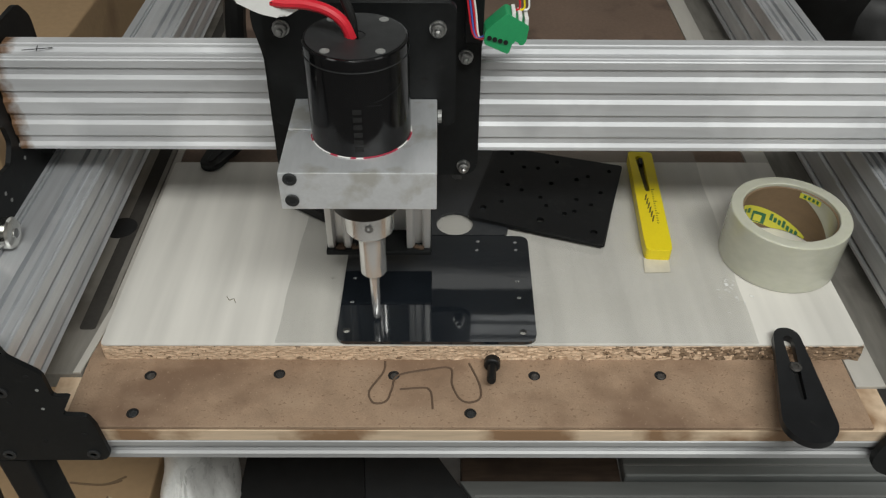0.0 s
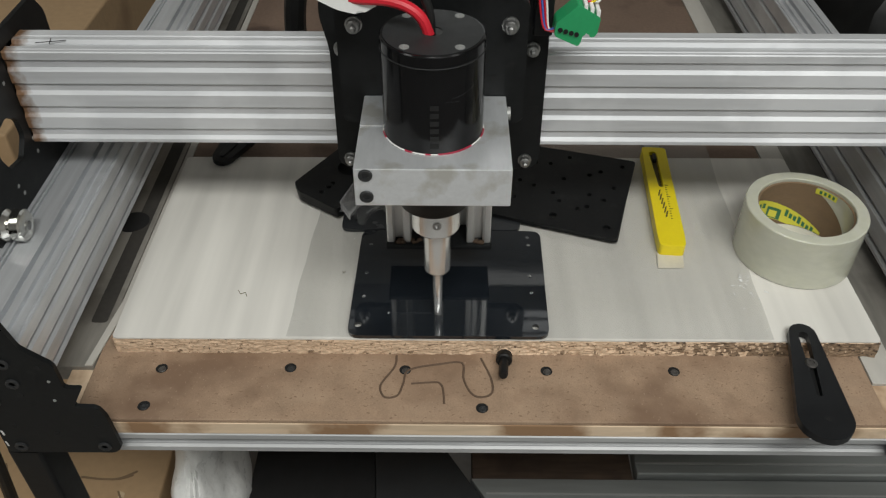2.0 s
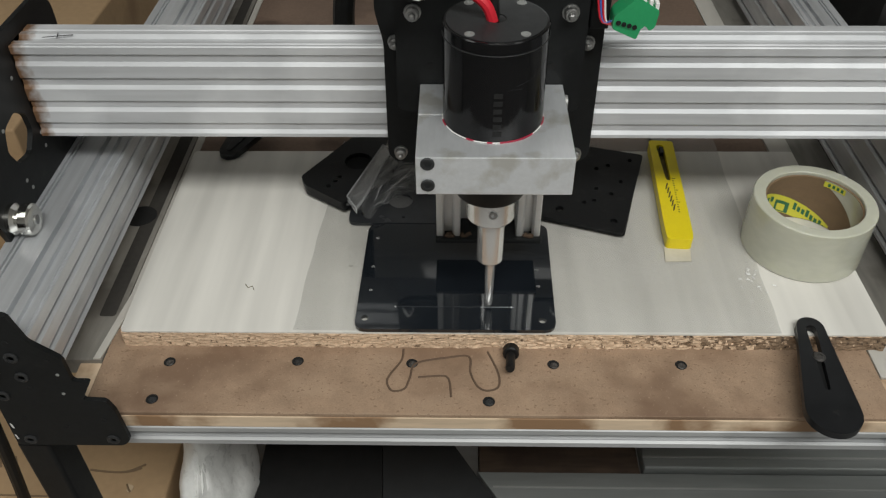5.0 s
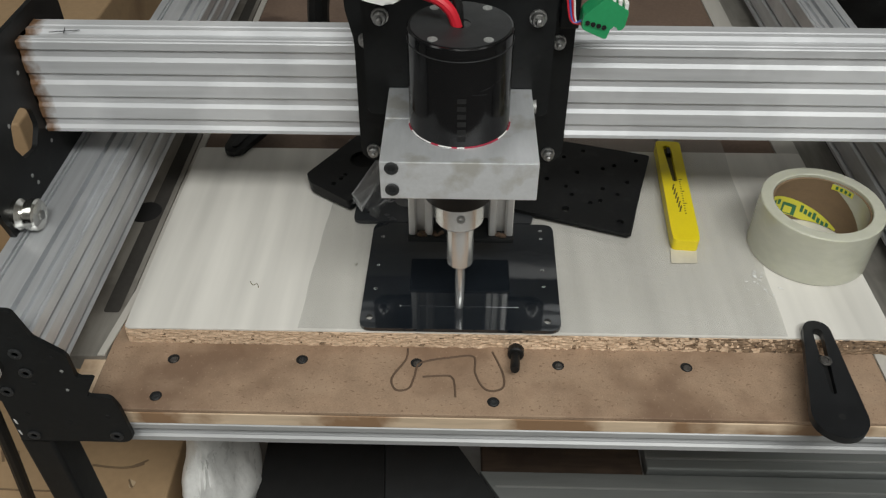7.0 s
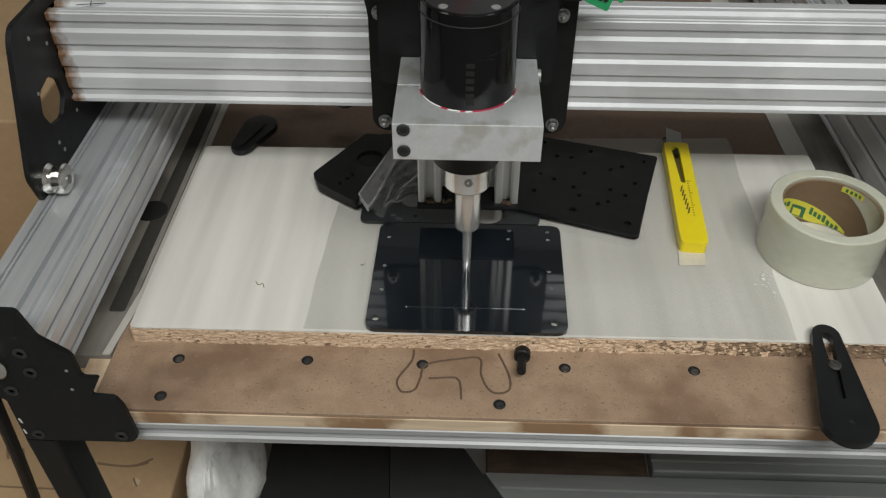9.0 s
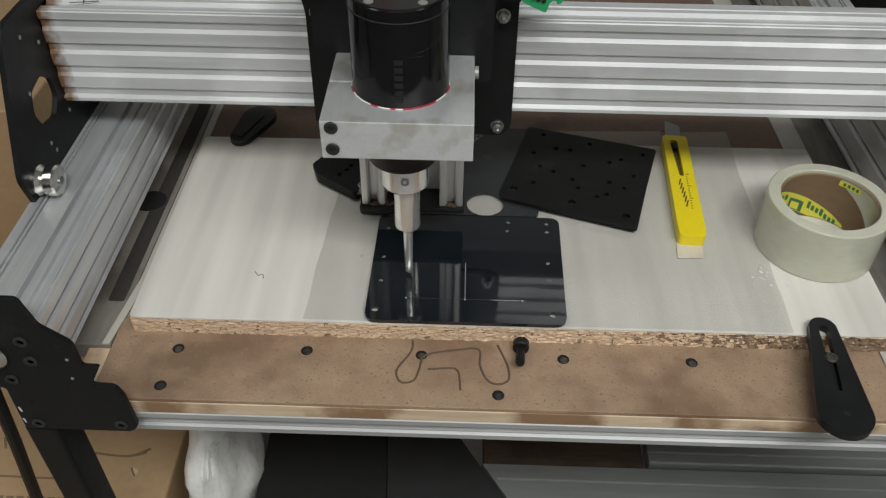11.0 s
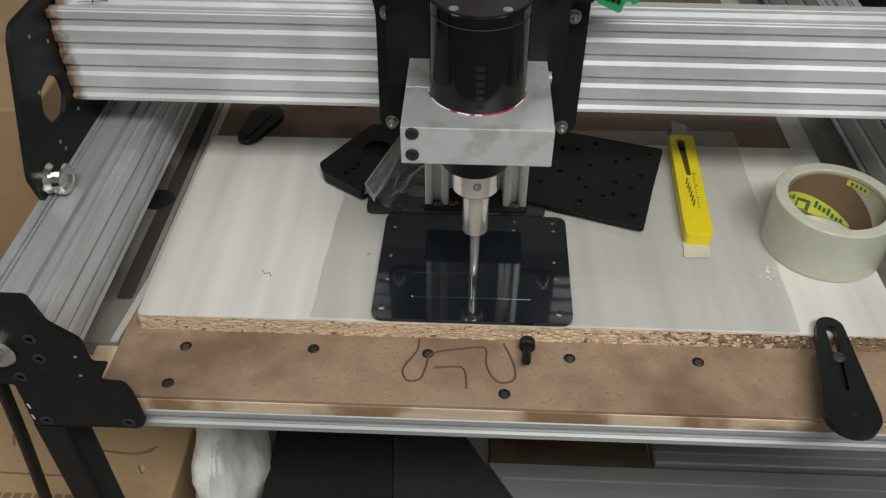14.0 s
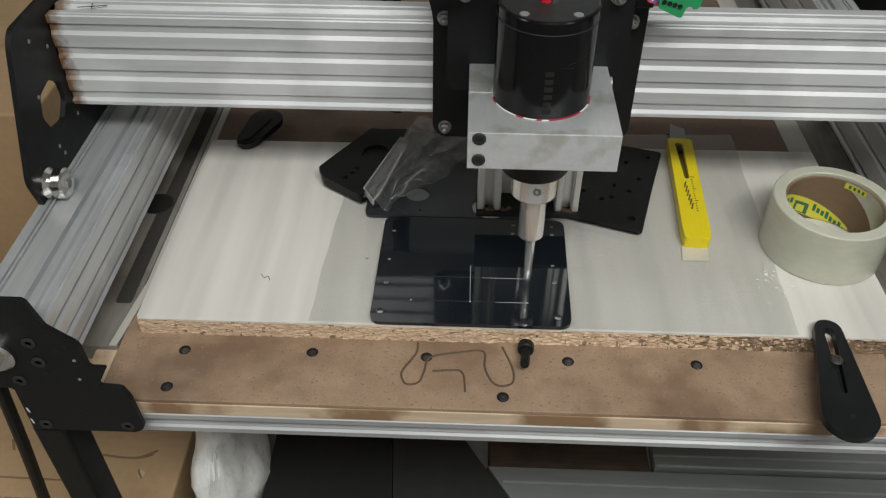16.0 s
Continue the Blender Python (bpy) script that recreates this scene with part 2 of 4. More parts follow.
TAPE.node_tree.nodes["Principled BSDF"].inputs["Subsurface Radius"].default_value = (0.02, 0.02, 0.016)
TAPE.node_tree.nodes["Principled BSDF"].inputs["Subsurface Scale"].default_value = 0.3
FILM = clear("clear_sheet", (0.45, 0.445, 0.41), 0.10, 0.22, 0.2, 22, 0.35)
CRUMPLE = clear("crumpled_film_glint", (0.93, 0.93, 0.92), 0.10, 0.7, 0.3, 300, 0.6)
BAG_FOLD = clear("bag_fold_glint", (0.82, 0.83, 0.84), 0.12, 0.4, 0.3, 150, 1.0)
BAG_CLEAR = clear("clear_bag", (0.70, 0.71, 0.72), 0.10, 0.06, 0.5, 60, 1.2)


# ---- mesh helpers ----
def finish(bm, name, material, parent=None, label="", smooth=False):
    bmesh.ops.recalc_face_normals(bm, faces=bm.faces)
    me = bpy.data.meshes.new(name)
    bm.to_mesh(me)
    bm.free()
    me.materials.append(material)
    if smooth:
        for p in me.polygons:
            p.use_smooth = True
        me.set_sharp_from_angle(angle=radians(35))
    ob = new(name, me)
    if parent:
        ob.parent = parent
    if label:
        ob["label"] = label
    return ob


def part(name, bm, material, parent, label="", smooth=False):
    return finish(bm, name, material, parent, label, smooth)


def thing(name, label, category, group="", kind=""):
    return tagged(new(name), label, category, group, kind)


def box(x0, x1, y0, y1, z0, z1, bevel=0.0, bm=None):
    b = bmesh.new()
    v = [b.verts.new((x, y, z)) for x in (x0, x1) for y in (y0, y1) for z in (z0, z1)]
    for f in ((0, 1, 3, 2), (4, 6, 7, 5), (0, 4, 5, 1), (2, 3, 7, 6), (0, 2, 6, 4), (1, 5, 7, 3)):
        b.faces.new([v[i] for i in f])
    if bevel:
        bmesh.ops.bevel(b, geom=list(b.edges), offset=bevel, segments=2, affect="EDGES", profile=0.5)
    return merge(bm, b)


def merge(bm, other):
    if bm is None:
        return other
    me = bpy.data.meshes.new("tmp")
    other.to_mesh(me)
    other.free()
    bm.from_mesh(me)
    bpy.data.meshes.remove(me)
    return bm


def extrude(poly, axis, lo, hi, bevel=0.0, bm=None):
    """A prism: poly in the plane across the axis, (y, z) for x, (x, z) for y, (x, y) for z."""
    b = bmesh.new()
    put = {"x": lambda a, c, s: (s, a, c), "y": lambda a, c, s: (a, s, c), "z": lambda a, c, s: (a, c, s)}[axis]
    lov = [b.verts.new(put(a, c, lo)) for a, c in poly]
    hiv = [b.verts.new(put(a, c, hi)) for a, c in poly]
    f0, f1 = b.faces.new(lov), b.faces.new(hiv)
    for i in range(len(poly)):
        j = (i + 1) % len(poly)
        b.faces.new((lov[i], lov[j], hiv[j], hiv[i]))
    if bevel:
        bmesh.ops.bevel(b, geom=list(f0.edges) + list(f1.edges), offset=bevel, segments=2, affect="EDGES", profile=0.5)
    bmesh.ops.triangulate(b, faces=[f for f in b.faces if len(f.verts) > 4])
    return merge(bm, b)


def lathe(profile, at=(0, 0, 0), seg=40, axis="z", bm=None):
    """A turned body: profile rows of (radius, height) along the axis."""
    b = bmesh.new()
    rings = []
    for r, h in profile:
        ring = []
        for i in range(seg):
            a = 2 * math.pi * i / seg
            c, s = r * math.cos(a), r * math.sin(a)
            p = {"z": (c, s, h), "x": (h, c, s), "y": (c, h, s)}[axis]
            ring.append(b.verts.new(Vector(p) + Vector(at)))
        rings.append(ring)
    for p, q in zip(rings, rings[1:]):
        for i in range(seg):
            j = (i + 1) % seg
            b.faces.new((p[i], p[j], q[j], q[i]))
    for ring, (r, h) in ((rings[0], profile[0]), (rings[-1], profile[-1])):
        if profile[0] != profile[-1]:
            b.faces.new(ring)
    bmesh.ops.remove_doubles(b, verts=b.verts, dist=1e-7)
    return merge(bm, b)


def rounded(x0, x1, y0, y1, r, seg=5):
    pts = []
    for cx, cy, a0 in ((x1 - r, y1 - r, 0), (x0 + r, y1 - r, 90), (x0 + r, y0 + r, 180), (x1 - r, y0 + r, 270)):
        for i in range(seg + 1):
            a = radians(a0 + 90 * i / seg)
            pts.append((cx + r * math.cos(a), cy + r * math.sin(a)))
    return pts


def soften(poly, r, seg=4):
    """The polygon with its corners rounded by about r."""
    out = []
    n = len(poly)
    for i in range(n):
        p, a, q = Vector(poly[i - 1]), Vector(poly[i]), Vector(poly[(i + 1) % n])
        d = min(r, (p - a).length * 0.45, (q - a).length * 0.45)
        s, e = a + (p - a).normalized() * d, a + (q - a).normalized() * d
        for k in range(seg + 1):
            t = k / seg
            w = s * (1 - t) ** 2 + a * 2 * t * (1 - t) + e * t * t
            out.append((w.x, w.y))
    return out


def ring_plate(outer, holes, z0, z1, bevel=0.0006):
    """A flat plate with round holes cut through it; holes are (x, y, r)."""
    b = bmesh.new()
    edges = []
    for loop in [outer] + [[(x + r * math.cos(2 * math.pi * i / 16), y + r * math.sin(2 * math.pi * i / 16)) for i in range(16)] for x, y, r in holes]:
        vs = [b.verts.new((x, y, z1)) for x, y in loop]
        edges += [b.edges.new((vs[i], vs[(i + 1) % len(vs)])) for i in range(len(vs))]
    bmesh.ops.triangle_fill(b, use_beauty=True, use_dissolve=False, edges=edges)
    ext = bmesh.ops.extrude_face_region(b, geom=list(b.faces))
    for v in [g for g in ext["geom"] if isinstance(g, bmesh.types.BMVert)]:
        v.co.z = z0
    return b


def capsule(x0, y0, r0, x1, y1, r1, n=14):
    """The outline of two round ends joined by straight sides."""
    a = math.atan2(y1 - y0, x1 - x0)
    k = math.acos(max(-1, min(1, (r0 - r1) / math.hypot(x1 - x0, y1 - y0))))
    out = []
    for i in range(n + 1):
        b = a + k + (2 * math.pi - 2 * k) * i / n
        out.append((x0 + r0 * math.cos(b), y0 + r0 * math.sin(b)))
    for i in range(n + 1):
        b = a - k + 2 * k * i / n
        out.append((x1 + r1 * math.cos(b), y1 + r1 * math.sin(b)))
    return out


def slot_plate(outer, slot, z0, z1):
    b = bmesh.new()
    edges = []
    for loop in (outer, slot):
        vs = [b.verts.new((x, y, z1)) for x, y in loop]
        edges += [b.edges.new((vs[i], vs[(i + 1) % len(vs)])) for i in range(len(vs))]
    bmesh.ops.triangle_fill(b, use_beauty=True, use_dissolve=False, edges=edges)
    ext = bmesh.ops.extrude_face_region(b, geom=list(b.faces))
    for v in [g for g in ext["geom"] if isinstance(g, bmesh.types.BMVert)]:
        v.co.z = z0
    return b


def vslot(a0, a1, c0, c1, sides, pitch=0.02):
    """The section of a slotted extrusion between a0..a1 and c0..c1; sides lists which faces have slots: S, E, N, W."""
    out = []
    corners = [((a0, c0), (a1, c0), "S"), ((a1, c0), (a1, c1), "E"), ((a1, c1), (a0, c1), "N"), ((a0, c1), (a0, c0), "W")]
    for p, q, s in corners:
        p, q = Vector(p), Vector(q)
        d = (q - p).normalized()
        n = Vector((-d.y, d.x))
        out.append(p + d * 0.0008)
        if s in sides:
            length = (q - p).length
            k = max(1, round(length / pitch))
            for i in range(k):
                m = p + d * (length * (i + 0.5) / k)
                for u, w in ((-0.0047, 0), (-0.0031, 0.0017), (-0.0031, 0.0022), (-0.0052, 0.0022), (-0.0052, 0.0042), (-0.003, 0.006),
                             (0.003, 0.006), (0.0052, 0.0042), (0.0052, 0.0022), (0.0031, 0.0022), (0.0031, 0.0017), (0.0047, 0)):
                    out.append(m + d * u + n * w)
                if i < k - 1:
                    out.append(m + d * (length / k / 2))
        out.append(q - d * 0.0008)
    return [(v.x, v.y) for v in out]


def tube(points, r, seg=8, bm=None):
    """A cable: a round tube through the points, smoothed."""
    P = [Vector(p) for p in points]
    path = []
    for i in range(len(P) - 1):
        p0, p1, p2, p3 = P[max(i - 1, 0)], P[i], P[i + 1], P[min(i + 2, len(P) - 1)]
        for k in range(8):
            t = k / 8
            path.append(0.5 * ((2 * p1) + (p2 - p0) * t + (2 * p0 - 5 * p1 + 4 * p2 - p3) * t * t + (3 * p1 - p0 - 3 * p2 + p3) * t ** 3))
    path.append(P[-1])
    b = bmesh.new()
    rings = []
    side = Vector((0.3, 0.5, 0.81)).normalized()
    for i, p in enumerate(path):
        d = (path[min(i + 1, len(path) - 1)] - path[max(i - 1, 0)]).normalized()
        u = d.cross(side).normalized()
        side = u.cross(d).normalized()
        rings.append([b.verts.new(p + (u * math.cos(2 * math.pi * k / seg) + side * math.sin(2 * math.pi * k / seg)) * r) for k in range(seg)])
    for p, q in zip(rings, rings[1:]):
        for i in range(seg):
            b.faces.new((p[i], p[(i + 1) % seg], q[(i + 1) % seg], q[i]))
    b.faces.new(rings[0])
    b.faces.new(rings[-1])
    return merge(bm, b)


def hex_bolt(x, y, z, parent, r=0.0062, name="bolt"):
    """A bolt end with a lock nut, its axis towards -y, standing on the plane y."""
    bm = lathe([(r * 1.25, 0), (r * 1.25, -0.0012), (r, -0.0012), (r, -0.005), (r * 0.82, -0.0062), (r * 0.5, -0.0062), (r * 0.5, -0.0085), (r * 0.3, -0.0095), (0.0001, -0.0095)], (x, y, z), 12, "y")
    return part(name, bm, BOLT, parent, "zinc-plated lock nut")


def cap_screw(x, y, z, parent, r=0.0047, axis="y", material=BLACK_CAP):
    """A socket-head screw seen end on."""
    s = -1 if axis == "y" else 1
    bm = lathe([(r, 0), (r, s * 0.0008), (r * 0.85, s * 0.0012), (r * 0.5, s * 0.0012), (r * 0.48, -s * 0.001), (0.0001, -s * 0.001)], (x, y, z), 16, axis)
    return part("screw", bm, material, parent, "black socket-head screw")


# ---- the room ----
def room():
    # the south wall is unseen; its darker colour only tones down reflections
    for name, dims, m in (("floor", (-2.5, 2.8, -2.2, 3.2, -0.82, -0.75), FLOOR), ("ceiling", (-2.5, 2.8, -2.2, 3.2, 2.4, 2.5), WALL),
                          ("wall_north", (-2.5, 2.8, 3.2, 3.3, -0.75, 2.4), WALL), ("wall_south", (-2.5, 2.8, -2.3, -2.2, -0.75, 2.4), WALL_DARK),
                          ("wall_west", (-2.6, -2.5, -2.2, 3.2, -0.75, 2.4), WALL), ("wall_east", (2.8, 2.9, -2.2, 3.2, -0.75, 2.4), WALL)):
        tagged(finish(box(*dims), name, m), kind="structure")


room()


# ---- the machine's frame ----
def rail_section(x0, x1, z0, z1, side):
    """A wide rail: a shallow channel and a ridge on top, slots on the face towards the bed."""
    w = x1 - x0
    top = [(0, z1 - 0.0008), (0.0008, z1), (0.0080, z1), (0.0083, z1 - 0.0030), (0.0096, z1 - 0.0030), (0.0099, z1), (0.0114, z1), (0.0117, z1 - 0.0030), (0.0130, z1 - 0.0030), (0.0133, z1)]
    for u, h in ((w * 0.61, 0.0040), (w * 0.80, 0.0020)):
        top += [(u - 0.0026, z1), (u - 0.0018, z1 + 0.0014), (u - 0.0006, z1 + 0.0014), (u, z1 - h), (u + 0.0020, z1 - h), (u + 0.0023, z1)]
    top += [(w - 0.0034, z1), (w - 0.0030, z1 - 0.0014), (w - 0.0018, z1 - 0.0014), (w - 0.0014, z1), (w - 0.0006, z1), (w, z1 - 0.0008)]
    face = []
    k = 3
    p = (z1 - z0) / k
    for i in range(k):
        m = z1 - p * (i + 0.72)
        for dz, d in ((0.0026, 0), (0.0024, 0.0052), (-0.0016, 0.0052), (-0.0020, 0.0018), (-0.0040, 0)):
            face.append((w - d, m + dz))
    pts = top + face + [(w, z0), (0, z0)]
    return [((x0 + u) if side > 0 else (x1 - u), z) for u, z in pts]


def machine_frame():
    t = thing("machine_frame", "slotted aluminium and black steel router frame", "machine frame")
    # side rails along y
    part("rail", extrude(rail_section(-0.327, -0.274, 0.010, 0.061, 1), "y", 0.3495, 1.45), ALU_Y, t, "slotted aluminium rail")
    part("rail", extrude(rail_section(0.3585, 0.4025, -0.010, 0.0615, -1), "y", 0.3495, 1.45), ALU_Y, t, "slotted aluminium rail")
    # front and back cross members
    part("front_beam", extrude(vslot(0.3535, 0.3735, -0.0515, -0.0315, "SW"), "x", -0.30, 0.42), ALU_FRONT, t, "slotted aluminium cross beam")
    part("back_beam", extrude(vslot(1.41, 1.45, -0.06, -0.02, "SNW"), "x", -0.289, 0.370), ALU_X, t)
    # corner plates
    poly = [(-0.40, 0.0895), (-0.275, 0.0895), (-0.269, 0.066), (-0.252, 0.050), (-0.2515, 0.0275), (-0.240, 0.0275), (-0.2505, 0.0085), (-0.235, 0.0075),
            (-0.2315, -0.003), (-0.2295, -0.036), (-0.235, -0.042), (-0.311, -0.042), (-0.3100, 0.004), (-0.40, 0.006)]
    plate = part("corner_plate", extrude(soften(poly, 0.0022), "y", 0.345, 0.3485, 0.0005), BLACK_PLATE, t, "black stepped steel corner plate")
    for x, z in ((-0.2409, -0.0346), (-0.2999, -0.0353), (-0.2839, 0.0511), (-0.2834, 0.0323), (-0.3025, 0.0129)):
        cap_screw(x, 0.345, z, plate, 0.0046)
    for x, z in ((-0.2825, 0.065), (-0.2818, 0.021), (-0.2971, -0.0119), (-0.2412, -0.0126), (-0.262, 0.048), (-0.270, -0.020)):
        part("hole", lathe([(0.0019, 0.0002), (0.0019, -0.0003)], (x, 0.345, z), 12, "y"), VOID, plate)
    for x, z in ((-0.2591, 0.0347), (-0.261, 0.0156)):
        part("hole", lathe([(0.0012, 0.0002), (0.0012, -0.0003)], (x, 0.345, z), 10, "y"), GREY_STEEL, plate, "small hole, bright behind")
    for x, z, w in ((-0.3080, -0.0200, 0.0009), (-0.3090, -0.0325, 0.0008)):
        part("chip_mark", extrude(soften([(x - w, z + 0.003), (x + w * 0.6, z + 0.0015), (x + w, z - 0.003), (x - w * 0.4, z - 0.002)], 0.0006), "y", 0.34465, 0.3452), SCRATCH, plate, "chipped bare metal")
    part("idler_bearing", lathe([(0.013, 0), (0.013, -0.004), (0.011, -0.006), (0.006, -0.006), (0.006, -0.010), (0.0001, -0.010)], (-0.3085, 0.345, 0.040), 24, "y"), CHROME, plate, "steel bearing on a bolt", True)
    poly = [(0.318, -0.008), (0.345, 0.01), (0.40, 0.01), (0.40, -0.06), (0.325, -0.06), (0.312, -0.05), (0.310, -0.035)]
    part("corner_plate", extrude(soften(poly, 0.008), "y", 0.345, 0.3505, 0.0006), BLACK_PLATE, t, "black steel corner plate")
    # legs
    for x0, x1 in ((-0.3190, -0.2950), (0.376, 0.404)):
        part("leg", extrude(rounded(x0, x1, 0.3515, 0.380, 0.003), "z", -0.75, -0.0525), BLACK_PLATE, t, "black square-tube leg")
    for x0, x1 in ((-0.3165, -0.279), (0.376, 0.412)):
        part("leg", extrude(rounded(x0, x1, 1.411, 1.449, 0.003), "z", -0.75, -0.0605), BLACK_PLATE, t, "black square-tube leg")


machine_frame()


def bed():
    t = thing("router_bed", "worn brown MDF bed on a pine board, dotted with screws", "work bed")
    part("top_sheet", box(-0.262, 0.307, 0.3545, 0.6400, -0.0195, -0.016, 0.0006), MDF, t, "scuffed brown MDF sheet")
    # the bed's back part has a darker brown
    part("back_sheet", box(-0.262, 0.307, 0.6404, 1.40, -0.0195, -0.0161, 0.0006), MDF_DARK, t, "darker brown MDF sheet at the back")
    part("board", box(-0.280, 0.325, 0.3540, 1.40, -0.0313, -0.0197, 0.0005), PINE, t, "pale pine board edge with a dark stain")
    for x, y in ((-0.2118, 0.4007), (-0.2153, 0.366), (-0.1168, 0.4022), (0.0237, 0.3662), (0.072, 0.4008), (0.1658, 0.4013), (0.196, 0.70), (-0.032, 0.401)):
        sunk = part("screw_hole", lathe([(0.0043, -0.0159), (0.0044, -0.01572), (0.0030, -0.01590), (0.0001, -0.01592)], (x, y, 0), 18), VOID, t, "dark countersunk hole")
        part("screw", lathe([(0.0030, -0.0159), (0.0026, -0.01558), (0.0011, -0.01562), (0.0008, -0.0158), (0.0001, -0.0158)], (x + 0.0005, y - 0.0007, 0), 9), (SCREW_DULL if y > 0.39 and x != -0.1168 else BLACK_CAP), sunk, "dull screw head")
    # shallow routed line in the sheet
    groove = [(-0.039, 0.415), (-0.040, 0.404), (-0.049, 0.387), (-0.047, 0.377), (-0.042, 0.375), (-0.036, 0.378), (-0.033, 0.388), (-0.029, 0.401), (-0.006, 0.407), (0.010, 0.408), (0.011, 0.393), (0.016, 0.380), (0.023, 0.376), (0.031, 0.380), (0.031, 0.393), (0.024, 0.413)]
    part("groove", tube([(x, y, -0.0161) for x, y in groove], 0.0009, 6), GROOVE, t, "thin routed line")
    part("groove", tube([(x, y, -0.0161) for x, y in ((-0.027, 0.388), (-0.010, 0.3895), (-0.006, 0.388), (-0.004, 0.383), (-0.003, 0.370))], 0.0009, 6), GROOVE, t, "thin routed line")
    # strips beside the bed
    part("side_strip", box(-0.300, -0.2628, 0.402, 1.40, -0.0310, -0.0158, 0.0005), STRIP_DIRTY, t, "grimy dark metal side strip")
    part("side_strip", extrude([(-0.2690, 0.402), (-0.2635, 0.402), (-0.2545, 0.470), (-0.2530, 1.40), (-0.2600, 1.40), (-0.2610, 0.470)], "z", -0.0156, -0.0140, 0.0003), PALE_WOOD, t, "pale side strip")
    # a long near-black band with rounded corners on the strip's top
    part("slot", extrude(soften([(-0.2800, 0.447), (-0.2672, 0.447), (-0.2680, 1.30), (-0.2800, 1.30)], 0.003), "z", -0.0164, -0.0156), CORE_DARK, t, "long dark band along the strip")
    part("hole", lathe([(0.0150, -0.0160), (0.0135, -0.0154), (0.0001, -0.0152)], (-0.2830, 0.572, 0), 28), VOID, t, "round black hole")
    part("side_strip", box(0.3085, 0.331, 0.392, 1.40, -0.0195, -0.0165, 0.0005), PALE_WOOD, t, "pale side strip")
    part("side_strip", box(0.332, 0.369, 0.402, 1.40, -0.031, -0.024, 0.0005), STRIP_DIRTY, t, "grey metal side strip")


bed()


# ---- the workpiece and the things on the bed ----
def chipboard():
    t = thing("chipboard_panel", "white-washed chipboard panel with a raw broken front edge", "board")
    part("veneer", extrude(soften([(-0.250, 0.4165), (0.3195, 0.4175), (0.3185, 0.655), (-0.2505, 0.652)], 0.004), "z", -0.0012, 0.0), WHITE_BOARD, t, "streaky white face")
    part("scuff", tube([(-0.166, 0.468, 0.0001), (-0.163, 0.464, 0.0002), (-0.160, 0.4655, 0.0001), (-0.158, 0.461, 0.0001)], 0.0003, 5), DARK_INK, t, "dark scuff")
    part("scuff", tube([(-0.086, 0.4905, 0.0001), (-0.0845, 0.489, 0.0002), (-0.0835, 0.491, 0.0001)], 0.0004, 5), DARK_INK, t, "dark scuff")
    b = bmesh.new()
    nx, nz = 700, 12
    rows = []
    for k in range(nz + 1):
        row = []
        for i in range(nx + 1):
            x = -0.2495 + 0.5685 * i / nx
            z = -0.01595 + 0.0147 * k / nz
            d = noise.noise((x * 260, z * 900, 1.3)) * 0.0006 + noise.noise((x * 90, z * 160, 4.0)) * 0.0006
            # the broken part is rougher and eaten back at its foot
            rough = min(1, max(0, (x + 0.02) / 0.04))
            d += rough * (abs(noise.noise((x * 150, z * 380, 7.0))) * 0.0020 + 0.0016 * max(0, noise.noise((x * 60, 0, 9.0))) * (1 - k / nz))
            row.append(b.verts.new((x, 0.4166 + d, z)))
        rows.append(row)
    for p, q in zip(rows, rows[1:]):
        for i in range(nx):
            b.faces.new((p[i], p[i + 1], q[i + 1], q[i]))
    back = [[b.verts.new((x, 0.651, z)) for x in (-0.2495, 0.319)] for z in (-0.0159, -0.0013)]
    b.faces.new((back[0][0], back[0][1], back[1][1], back[1][0]))
    b.faces.new((rows[-1][0], *rows[-1][1:], back[1][1], back[1][0]))
    b.faces.new((rows[0][0], *rows[0][1:], back[0][1], back[0][0]))
    b.faces.new([r[0] for r in rows] + [back[1][0], back[0][0]])
    b.faces.new([r[-1] for r in rows] + [back[1][1], back[0][1]])
    # grime on the edge towards one end
    for f in b.faces:
        c = f.calc_center_median()
        if len(f.verts) == 4 and c.y < 0.43 and noise.noise((c.x * 170, c.z * 260, 2.0)) + 0.5 * noise.noise((c.x * 500, c.z * 700, 6.0)) > 0.55 - 4.5 * max(0, c.x - 0.07):
            f.material_index = 1
    core = part("core", b, CHIP, t, "raw flaky chipboard core, grimy at one end")
    core.data.materials.append(GRIMY_CHIP)


chipboard()


